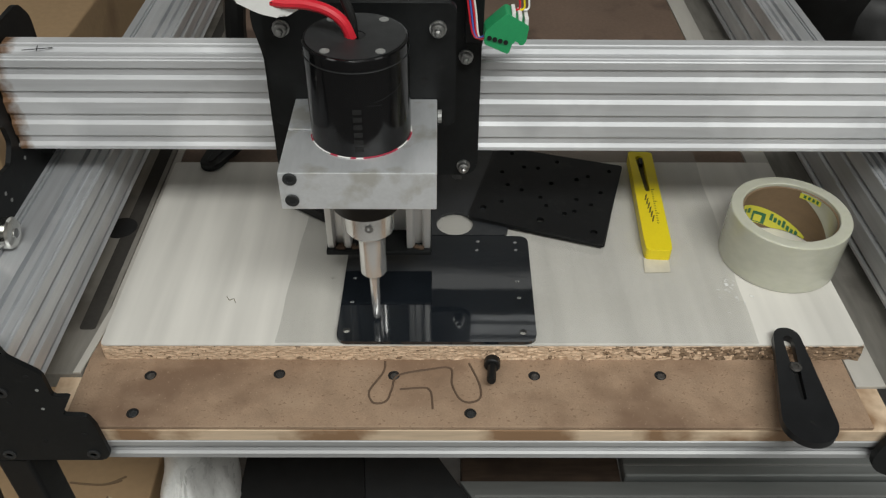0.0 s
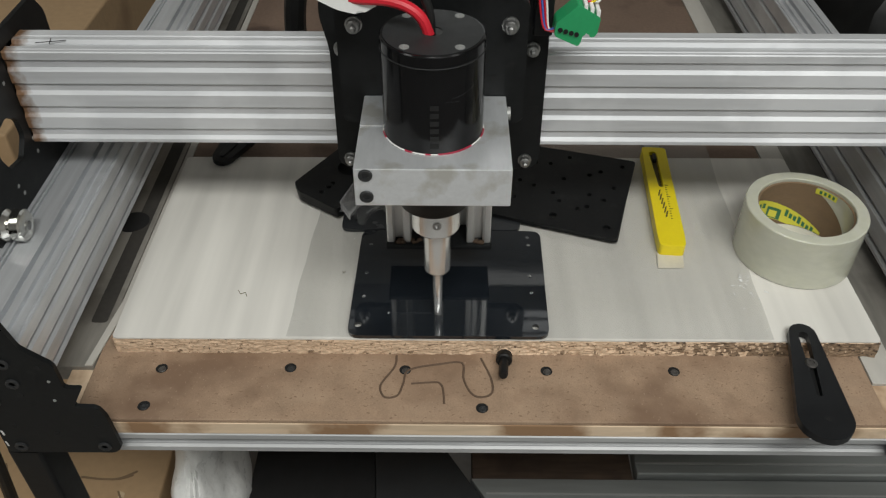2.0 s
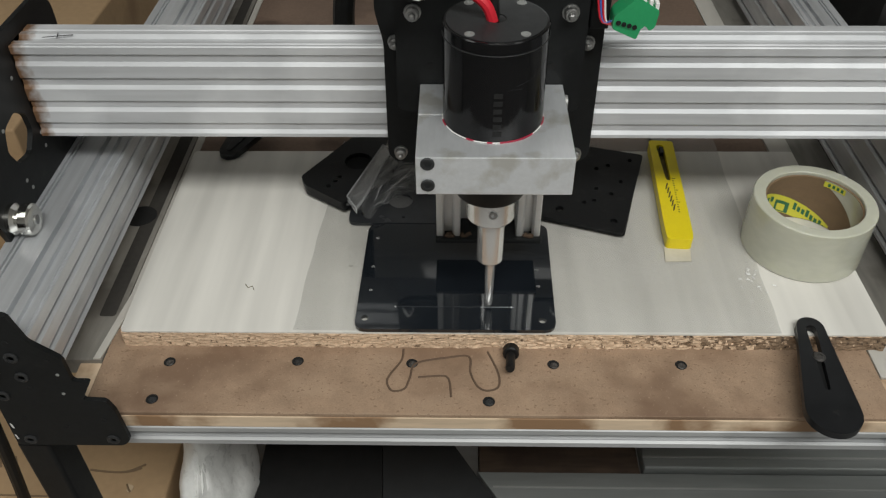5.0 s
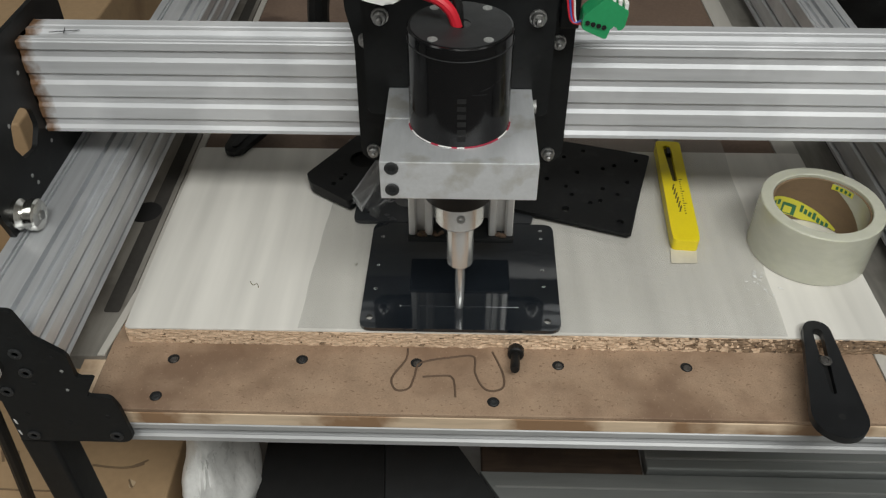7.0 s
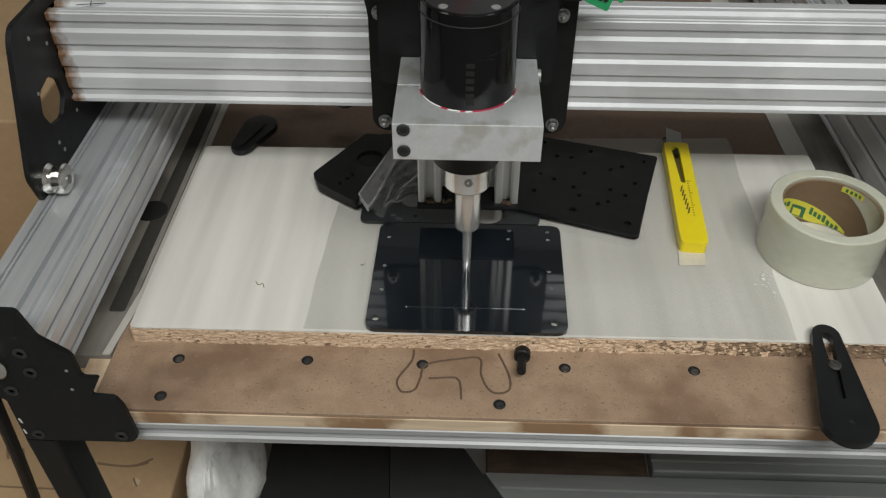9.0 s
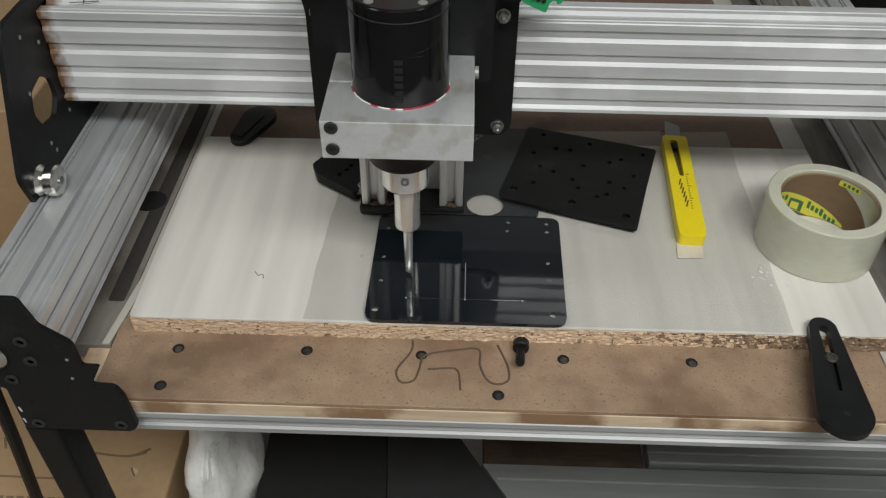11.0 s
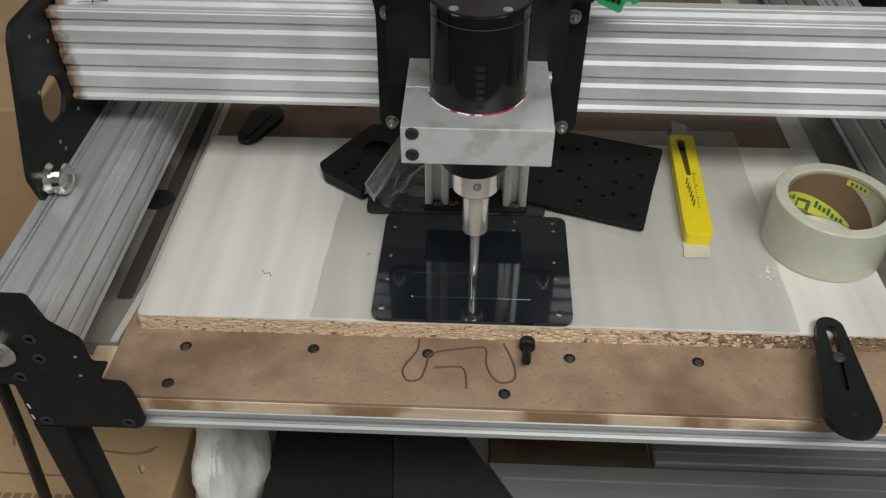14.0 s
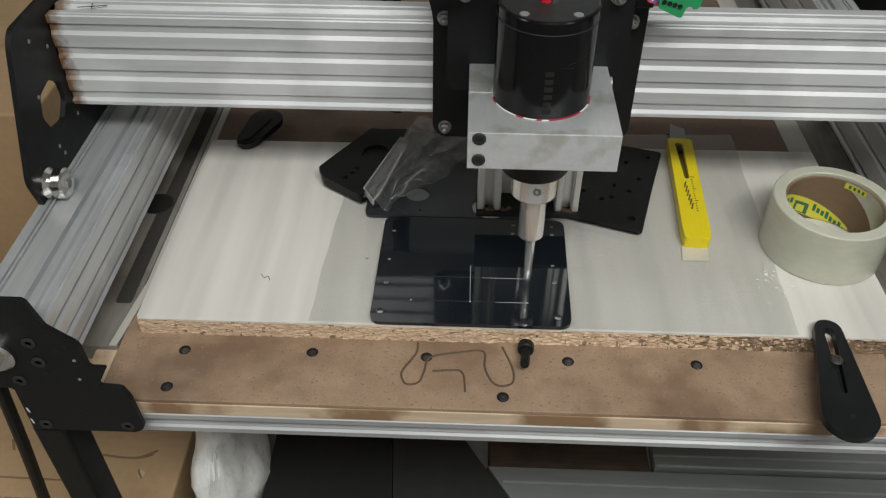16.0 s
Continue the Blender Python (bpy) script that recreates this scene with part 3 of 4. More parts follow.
def film_sheet():
    b = bmesh.new()
    n = 40
    g = []
    for j in range(n + 1):
        row = []
        for i in range(n + 1):
            u, w = i / n, j / n
            x = (-0.121 + 0.012 * w) * (1 - u) + (0.2405 + 0.008 * w) * u
            y = (0.4185) * (1 - w) + (0.668 + 0.012 * u) * w
            x += 0.002 * noise.noise((y * 22, 3.0 if u < 0.5 else 8.0, 0)) * abs(2 * u - 1)
            z = 0.0004 + 0.0003 * (1 + noise.noise((x * 25, y * 25, 0)))
            if u > 0.85 and w < 0.45:
                z += 0.0016 * max(0, noise.noise((x * 90, y * 60, 3.0))) * min(1, (u - 0.85) * 12)
            row.append(b.verts.new((x, y, z)))
        g.append(row)
    for p, q in zip(g, g[1:]):
        for i in range(n):
            b.faces.new((p[i], p[i + 1], q[i + 1], q[i]))
    ob = finish(b, "clear_film", FILM, smooth=True)
    tagged(ob, "thin clear plastic film lying wrinkled on the white board", "plastic film")
    # small raised folds at the crumpled end of the film, coloured white for its glints
    rnd = random.Random(11)
    for k in range(18):
        x, y = 0.2310 + rnd.gauss(0, 0.0055), 0.4700 + rnd.gauss(0, 0.0170)
        a, ln, wd, hi = rnd.uniform(0.6, 2.6), rnd.uniform(0.0009, 0.0024), rnd.uniform(0.0005, 0.0010), rnd.uniform(0.0004, 0.0010)
        b = bmesh.new()
        rows = []
        for i in range(7):
            u = i / 3 - 1
            row = []
            for j in range(5):
                w = (j / 2 - 1) * (1 - 0.8 * u * u)
                dx, dy = ln * u, wd * w + 0.0006 * math.sin(3 * u + k)
                row.append(b.verts.new((x + dx * math.cos(a) - dy * math.sin(a), y + dx * math.sin(a) + dy * math.cos(a), 0.0009 + hi * (1 - u * u) * (1 - abs(w)))))
            rows.append(row)
        for p, q in zip(rows, rows[1:]):
            for j in range(4):
                b.faces.new((p[j], p[j + 1], q[j + 1], q[j]))
        part("fold", b, CRUMPLE, ob, "small fold, its glint in the white colour", True)


film_sheet()


def black_plate():
    t = thing("acrylic_plate", "glossy black acrylic plate being engraved, with corner holes", "plate")
    holes = [(-0.068, 0.428, 0.0028), (0.0645, 0.4265, 0.0028), (-0.066, 0.458, 0.0013), (-0.066, 0.485, 0.0013), (-0.065, 0.52, 0.0013), (0.064, 0.482, 0.0013), (0.064, 0.463, 0.0013), (0.0655, 0.52, 0.0013), (0.0655, 0.530, 0.0013), (0.033, 0.52, 0.0013), (0.034, 0.531, 0.0013)]
    outer = soften([(-0.0752, 0.4165), (0.0742, 0.4165), (0.0765, 0.5385), (-0.0735, 0.5385)], 0.009, 6)
    part("sheet", ring_plate(outer, holes, 0.0013, 0.0042), ACRYLIC, t)
    # pale rings paint the glint on the small holes' rims
    for x, y, r in holes[2:]:
        ring = [(x + r * math.cos(k * math.pi / 5), y + 0.6 * r * math.sin(k * math.pi / 5), 0.0042) for k in range(11)]
        part("hole_rim", tube(ring, 0.00014, 5), SCRATCH, t, "hole rim, its glint in the pale colour")


black_plate()


def grey_plate():
    holes = [(0.015, 0.5555, 0.0160), (-0.0485, 0.571, 0.0105), (-0.08, 0.552, 0.0013), (-0.045, 0.548, 0.0013)]
    outer = soften([(-0.092, 0.5400), (0.060, 0.5400), (0.068, 0.672), (-0.088, 0.672)], 0.007, 5)
    ob = finish(ring_plate(outer, holes, 0.0013, 0.0040), "dark_plate", GREY_ACRYLIC)
    tagged(ob, "dark film-covered acrylic plate with a round hole", "plate")
    part("film_patch", lathe([(0.0102, 0.0014), (0.0102, 0.0018), (0.0001, 0.0018)], (-0.0485, 0.571, 0), 28), FILMED, ob, "hazy film seen in the small hole")


grey_plate()


def drilled_plate():
    t = thing("drilled_plate", "square black plastic plate drilled with many holes", "plate")
    pts = [(0.071, 0.658), (0.113, 0.644), (0.160, 0.629), (0.081, 0.636), (0.094, 0.634), (0.104, 0.610), (0.128, 0.616), (0.139, 0.621), (0.064, 0.608), (0.076, 0.600), (0.092, 0.589), (0.124, 0.586), (0.147, 0.596), (0.120, 0.569), (0.111, 0.566), (0.089, 0.557), (0.040, 0.574), (0.057, 0.583), (0.133, 0.540), (0.096, 0.577), (0.060, 0.628), (0.136, 0.578)]
    holes = [(x, y, 0.0034 if k in (16, 15, 18) else 0.0023) for k, (x, y) in enumerate(pts)]
    outer = soften([(0.057, 0.671), (0.174, 0.638), (0.139, 0.524), (0.026, 0.562)], 0.004)
    part("sheet", ring_plate(outer, holes, 0.0042, 0.0072), DRILLED, t)
    low = soften([(0.058, 0.672), (0.173, 0.6385), (0.140, 0.5235), (0.027, 0.561)], 0.004)
    part("under_sheet", ring_plate(low, holes[:18], 0.0041 - 0.0002, 0.0042 + 0.0001), DRILLED, t)


drilled_plate()


def thick_plate():
    t = thing("machined_block", "thick black machined plastic plate with a large bore", "plate")
    outer = soften([(-0.1385, 0.594), (-0.1335, 0.581), (-0.097, 0.5545), (-0.056, 0.606), (-0.060, 0.655), (-0.098, 0.658)], 0.003)
    part("body", ring_plate(outer, [(-0.0894, 0.6174, 0.0128), (-0.1041, 0.5924, 0.0024), (-0.1072, 0.5876, 0.0026), (-0.1125, 0.5795, 0.0026)], 0.0092, 0.0135), DRILLED, t)
    low = soften([(-0.1375, 0.5935), (-0.1325, 0.5800), (-0.096, 0.5550), (-0.057, 0.606), (-0.061, 0.654), (-0.097, 0.657)], 0.003)
    part("under_plate", ring_plate(low, [], 0.0042, 0.0089), DRILLED, t, "second black plate beneath")
    part("bore", lathe([(0.0125, 0.0089), (0.0125, 0.0094), (0.0001, 0.0094)], (-0.0894, 0.6174, 0), 24), VOID, t, "dark bottom of the bore")
    part("slot", extrude(capsule(-0.1085, 0.5882, 0.0012, -0.1045, 0.5905, 0.0012, 6), "z", 0.0134, 0.0137), VOID, t)


thick_plate()


def clear_bag():
    nu, nv = 90, 60
    a0, a1 = Vector((-0.083, 0.5465, 0)), Vector((-0.036, 0.655, 0))
    d = (a1 - a0)
    side = Vector((d.y, -d.x, 0)).normalized()

    def surface(u, w):
        """The bag's crumpled skin: u runs along it, w from edge to edge."""
        p = a0 + d * u + side * (w * (0.012 + 0.026 * u) + 0.016 * u)
        fold = 0.0065 * abs(math.sin(w * 4.6 + u * 1.4 + 0.8)) * (1 - 0.25 * u) + 0.004 * noise.noise((w * 3.5, u * 2.2, 2.0)) + 0.0040 * abs(noise.noise((w * 5, u * 4, 5.0))) + 0.0034 * abs(noise.noise((p.x * 120, p.y * 90, 1.0)))
        z = 0.0185 + fold + 0.004 * u - 0.012 * max(0, abs(w) - 0.6) - 0.010 * max(0, 0.06 - u) / 0.06 - (0.007 * min(1, max(0, w) * 2) if u < 0.6 else 0)
        return Vector((p.x, p.y, max(z, 0.0142 if w < 0.1 else 0.0065)))

    b = bmesh.new()
    g = [[b.verts.new(surface(i / nu, 2 * j / nv - 1)) for j in range(nv + 1)] for i in range(nu + 1)]
    for p, q in zip(g, g[1:]):
        for i in range(nv):
            b.faces.new((p[i], p[i + 1], q[i + 1], q[i]))
    t = thing("plastic_bag", "crumpled clear plastic bag lying on black plates", "plastic bag")
    part("sheet", b, BAG_CLEAR, t, smooth=True)
    # the folded mouth: a straight flattened band, pale tubes painting its edges' glints
    mouth = [(-0.0935, 0.5575), (-0.0835, 0.5405), (-0.0760, 0.5600), (-0.0600, 0.6340), (-0.0680, 0.6360)]
    part("mouth", extrude(soften(mouth, 0.003), "z", 0.0139, 0.0190, 0.0008), BAG_CLEAR, t, "flattened folded mouth", True)
    for pts, r in ((((-0.0935, 0.5575, 0.0190), (-0.0800, 0.5990, 0.0192), (-0.0680, 0.6360, 0.0190)), 0.0006), (((-0.0930, 0.5570, 0.0190), (-0.0840, 0.5412, 0.0190)), 0.0006),
                   (((-0.0838, 0.5410, 0.0190), (-0.0775, 0.5580, 0.0192), (-0.0620, 0.6240, 0.0190)), 0.0009), (((-0.0930, 0.5575, 0.0143), (-0.0838, 0.5408, 0.0143)), 0.0006),
                   (((-0.0838, 0.5408, 0.0143), (-0.0838, 0.5408, 0.0165), (-0.0838, 0.5409, 0.0190)), 0.0005)):
        part("crease", tube(pts, r, 6), BAG_FOLD, t, "crease, its glint in the pale colour", True)
    # short creases in the crumpled part, glints painted by pale tubes as well
    rnd = random.Random(3)
    for k in range(5):
        u0, w0 = rnd.uniform(0.05, 0.35), rnd.uniform(-0.1, 0.95)
        pts = []
        for i in range(8):
            u, w = u0 + 0.016 * i, w0 + 0.05 * i * (1 if k % 3 else -0.6)
            pts.append(surface(u, min(1, w)) + Vector((0, 0, 0.0005)))
        part("crease", tube(pts, rnd.uniform(0.0002, 0.0004), 6), BAG_FOLD, t, "crease, its glint in the pale colour", True)


clear_bag()


def clamp(m, label, length=0.077, wide=0.0185, screw=True):
    """A hold-down arm along +y from its wide end at the origin, its toe on the work."""
    t = thing("hold_down_clamp", label, "clamp", "hold-down clamps")
    t.matrix_world = m
    k = length / 0.077
    if screw:
        part("arm", slot_plate(capsule(0, 0, wide, 0.0, length, 0.0098), capsule(0, 0.020 * k, 0.0020, 0, length - 0.002, 0.0036, 8), 0.0010, 0.0068), BLACK_PRINT, t, smooth=True)
    else:
        part("arm", extrude(capsule(0, 0, wide, 0.0, length, 0.0098), "z", 0.0010, 0.0068, 0.0008), BLACK_PRINT, t, smooth=True)
        part("rib", extrude(capsule(0, 0.004, 0.0060, 0.0, length, 0.0030, 8), "z", 0.0066, 0.0082, 0.0005), BLACK_PRINT, t)
    part("heel", lathe([(0.006, -0.0158), (0.006, 0.0012)], (0, 0.020, 0), 24), BLACK_PRINT, t)
    if screw:
        part("screw", lathe([(0.0045, 0.0066), (0.0045, 0.0072), (0.0036, 0.0084), (0.002, 0.0084), (0.0018, 0.0076), (0.0001, 0.0076)], (0, 0.0475 * k, 0), 18), SCREW_DULL, t, "steel hold-down screw", True)
    if screw:
        part("slot_floor", extrude(capsule(0, 0.020 * k, 0.0019, 0, length * 0.70, 0.0029, 8), "z", 0.0012, 0.0024), VOID, t, "dark slot bottom")
    part("stud", lathe([(0.0026, -0.0158), (0.0026, 0.0070)], (0, 0.0475 * k, 0), 12), BOLT, t)
    part("pin_hole", lathe([(0.002, 0.0066), (0.002, 0.00695)], (0.001, -0.001, 0), 10), VOID, t)


clamp(pose(0.2510, 0.3430, 0, 0, 0, -6.6), "black plastic hold-down clamp with a slot and steel screw")
clamp(pose(-0.2035, 0.6815, 0, 0, 0, 163), "short black plastic hold-down clamp at the back of the board", 0.038, 0.0160, False)


def loose_bolt():
    t = thing("black_bolt", "small black knurled bolt lying on the MDF bed", "bolt")
    t.matrix_world = pose(0.0410, 0.4085, -0.0105, 78, 0, -5)
    part("head", lathe([(0.0052, -0.004), (0.0060, -0.003), (0.0060, 0.003), (0.0052, 0.004)], seg=16), BLACK_RUBBER, t, smooth=True)
    part("shank", lathe([(0.0032, 0.004), (0.0034, 0.015), (0.0034, 0.020), (0.0028, 0.0215)], seg=14), BLACK_RUBBER, t, smooth=True)


loose_bolt()


def tape_roll():
    t = thing("tape_roll", "roll of clear packing tape on a brown paper core", "tape roll")
    t.matrix_world = pose(0.284, 0.5195, 0.0002, 0, 0, 0)
    h = 0.047
    part("tape", lathe([(0.0374, 0), (0.0463, 0), (0.0470, 0.0008), (0.0470, h - 0.0008), (0.0463, h), (0.0381, h), (0.0374, h - 0.0006), (0.0374, 0)], seg=72), TAPE, t, "wound clear tape", True)
    core = part("core", lathe([(0.0375, 0.0003), (0.0388, 0.0003), (0.0388, h - 0.0030), (0.0375, h - 0.0035), (0.0375, 0.0003)], seg=72), CORE, t, "brown paper core", True)
    core.scale = (0.96, 0.96, 1)

    def strip(name, a0, a1, low, high, m, r):
        """A patch on the core's inside whose lower and upper edges slope from end to end."""
        b = bmesh.new()
        k = max(2, int(abs(a1 - a0) / 3))
        cols = []
        for i in range(k + 1):
            u = i / k
            a = radians(a0 + (a1 - a0) * u)
            cols.append([b.verts.new((r * math.cos(a), r * math.sin(a), max(0.0006, e[0] + (e[1] - e[0]) * u))) for e in (low, high)])
        for p, q in zip(cols, cols[1:]):
            b.faces.new((p[0], q[0], q[1], p[1]))
        part(name, b, m, core, smooth=True)

    def level(a):
        return 0.0365 - (146 - a) * 0.0003

    strip("inner_wrap", 57, -40, (0.040, 0.006), (0.0434, 0.0434), TAPE, 0.0373)
    strip("label", 146, 34, (0.0185, -0.012), (level(146), level(34)), YELLOW_LABEL, 0.0372)
    strip("label", 58, 28, (0.0375, 0.0375), (0.0425, 0.0425), YELLOW_LABEL, 0.0371)
    strip("print_bar", 138, 131, (level(138) - 0.009, level(131) - 0.009), (level(138) - 0.004, level(131) - 0.004), GREEN_INK, 0.0370)
    strip("print_bar", 128, 121, (level(128) - 0.008, level(121) - 0.008), (level(128) - 0.003, level(121) - 0.003), GREEN_INK, 0.0370)
    strip("print_bar", 116, 92, (level(116) - 0.016, level(92) - 0.016), (level(116) - 0.005, level(92) - 0.005), GREEN_INK, 0.0370)
    strip("print_bar", 112, 98, (level(112) - 0.015, level(98) - 0.015), (level(112) - 0.008, level(98) - 0.008), YELLOW_LABEL, 0.0369)
    for i in range(8):
        a = 86 - i * 6.2
        strip("print_bar", a, a - 4.2, (level(a) - 0.009, level(a - 4) - 0.009), (level(a) - (0.004 if i % 3 else 0.002), level(a - 4) - (0.004 if i % 3 else 0.002)), GREEN_INK, 0.0370)
    for i in range(4):
        a = 53 - i * 6
        strip("print_bar", a, a - 3.5, (0.0385, 0.0385), (0.0415, 0.0415), GREEN_INK, 0.0370)
    b = bmesh.new()
    vs = []
    for i in range(7):
        a = radians(-14 + i * 3.0)
        r = 0.0473 + 0.0012 * (i / 6) ** 2 + 0.0006 * (i % 2)
        vs.append([b.verts.new((r * math.cos(a), r * math.sin(a), z)) for z in (0.004, 0.018, 0.030)])
    for p, q in zip(vs, vs[1:]):
        for k in range(2):
            b.faces.new((p[k], q[k], q[k + 1], p[k + 1]))
    part("tape_end", b, BAG_CLEAR, t, "loose curled tape end")


tape_roll()


def utility_knife():
    t = thing("utility_knife", "yellow plastic snap-off utility knife lying on the board", "knife")
    t.matrix_world = pose(0.1865, 0.5825, 0.0012, 0, 0, -4.2)
    body = part("handle", slot_plate(soften([(-0.0092, -0.0710), (0.0118, -0.0710), (0.0126, -0.060), (0.0118, 0.0728), (-0.0105, 0.0728), (-0.0100, -0.055)], 0.004), capsule(0.001, 0.012, 0.0020, -0.0010, 0.062, 0.0034, 8), 0.0, 0.0108), YELLOW, t)
    bev = body.modifiers.new("soft_edges", "BEVEL")
    bev.width, bev.segments, bev.limit_method = 0.0016, 2, "ANGLE"
    part("channel", extrude(capsule(0.001, 0.012, 0.0019, -0.0010, 0.062, 0.0033, 8), "z", 0.003, 0.0070), DARK_INK, t)
    part("blade", extrude([(-0.007, 0.068), (0.008, 0.068), (0.009, 0.098), (-0.004, 0.106)], "z", 0.0045, 0.0052), GREY_STEEL, t, "thin steel blade")
    part("slider", box(-0.0022, 0.0012, 0.050, 0.060, 0.0085, 0.0128, 0.0005), BLACK_PRINT, t)
    for i in range(15):
        y = 0.012 - i * 0.0034
        part("print_bar", box(0.0040, 0.0055 + (0.0016 if i % 5 == 0 else 0), y, y + 0.0009, 0.0107, 0.01095), DARK_INK, t)
    for i in range(6):
        y = -0.004 - i * 0.006
        x = -0.0035 + i * 0.0006
        part("print_bar", extrude([(x, y), (x + 0.0016, y + 0.001), (x + 0.0035, y + 0.0095), (x + 0.0019, y + 0.0085)], "z", 0.0107, 0.01095), DARK_INK, t)


utility_knife()


def tape_piece():
    ob = finish(extrude([(0.1692, 0.4960), (0.1903, 0.4966), (0.1930, 0.5150), (0.1715, 0.5142)], "z", 0.0010, 0.0014), "paper_tape", CREAM)
    tagged(ob, "small square of cream paper tape under the knife", "tape piece")


tape_piece()


# ---- the gantry ----
def beam_section():
    """The beam across its length: four shallow grooves with sloping lips on the front and back, a channel and two grooves on top."""
    y0, y1, z0, z1 = 0.5335, 0.5690, 0.0945, 0.1709
    lips = [0.0977 + 0.01914 * k for k in range(4)]
    pts = [(y0 + 0.0006, z0), (y0, z0 + 0.0006)]
    for z in lips:
        pts += [(y0, z), (y0 + 0.0020, z + 0.0028), (y0 + 0.0020, z + 0.0078), (y0 + 0.0008, z + 0.0092), (y0, z + 0.0096)]
    pts += [(y0, z1 - 0.0008), (y0 + 0.0008, z1)]
    for a, c, d in ((0.5368, 0.5388, 0.0012), (0.5422, 0.5530, 0.0030), (0.5575, 0.5600, 0.0012)):
        pts += [(a, z1), (a + d * 0.6, z1 - d), (c - d * 0.6, z1 - d), (c, z1)]
    pts += [(y1 - 0.0008, z1), (y1, z1 - 0.0008)]
    for z in reversed(lips):
        pts += [(y1, z + 0.0094), (y1 - 0.0026, z + 0.0080), (y1 - 0.0026, z + 0.0026), (y1, z)]
    return pts + [(y1, z0 + 0.0006), (y1 - 0.0006, z0)]


def gantry():
    t = thing("gantry", "wide slotted aluminium gantry beam with black end plates", "gantry")
    beam = part("beam", extrude(beam_section(), "x", -0.3215, 0.415), ALU_BEAM, t, "slotted aluminium beam, stained at the end")
    for a, c in (((-0.302, 0.5475), (-0.281, 0.5515)), ((-0.293, 0.5545), (-0.291, 0.5465))):
        part("pen_mark", tube([(*a, 0.17095), (*c, 0.17095)], 0.0003, 5), VOID, beam, "black pen mark")
    outline = [(0.487, 0.183), (0.600, 0.183), (0.613, 0.168), (0.613, 0.030), (0.455, 0.030), (0.4395, 0.085), (0.4785, 0.175)]
    hexa = [(0.4850, 0.1120), (0.4925, 0.0975), (0.512, 0.0940), (0.5245, 0.106), (0.5235, 0.121), (0.510, 0.1310), (0.4915, 0.1275)]
    for x0, x1 in ((-0.3258, -0.3218), (0.4152, 0.4192)):
        b = bmesh.new()
        edges = []
        for loop in (soften(outline, 0.006), soften(hexa, 0.004)):
            vs = [b.verts.new((x1, y, z)) for y, z in loop]
            edges += [b.edges.new((vs[i], vs[(i + 1) % len(vs)])) for i in range(len(vs))]
        bmesh.ops.triangle_fill(b, use_beauty=True, use_dissolve=False, edges=edges)
        ext = bmesh.ops.extrude_face_region(b, geom=list(b.faces))
        for v in [g for g in ext["geom"] if isinstance(g, bmesh.types.BMVert)]:
            v.co.x = x0
        p = part("end_plate", b, BLACK_PLATE, t, "black steel end plate with a cut-out")
        if x0 < 0:
            for y, z in ((0.502, 0.166), (0.5235, 0.151), (0.489, 0.128), (0.534, 0.098), (0.534, 0.086), (0.493, 0.082), (0.497, 0.073)):
                part("hole", lathe([(0.0016, -0.0002), (0.0016, 0.0003)], (x1, y, z), 10, "x"), GREY_STEEL, p)
    w = part("roller", lathe([(0.0045, -0.0105), (0.0105, -0.010), (0.0118, -0.0085), (0.0118, -0.0035), (0.009, -0.0005), (0.0118, 0.0025), (0.0118, 0.0085), (0.0105, 0.010), (0.0075, 0.0105), (0.0045, 0.0108)], (-0.3150, 0.4580, 0.0730), 32, "x"), CHROME, t, "grooved steel roller", True)
    part("axle", lathe([(0.0035, -0.016), (0.0035, 0.0118), (0.0015, 0.0122)], (-0.3150, 0.4580, 0.0730), 14, "x"), BOLT, w)
    return t


GANTRY = gantry()


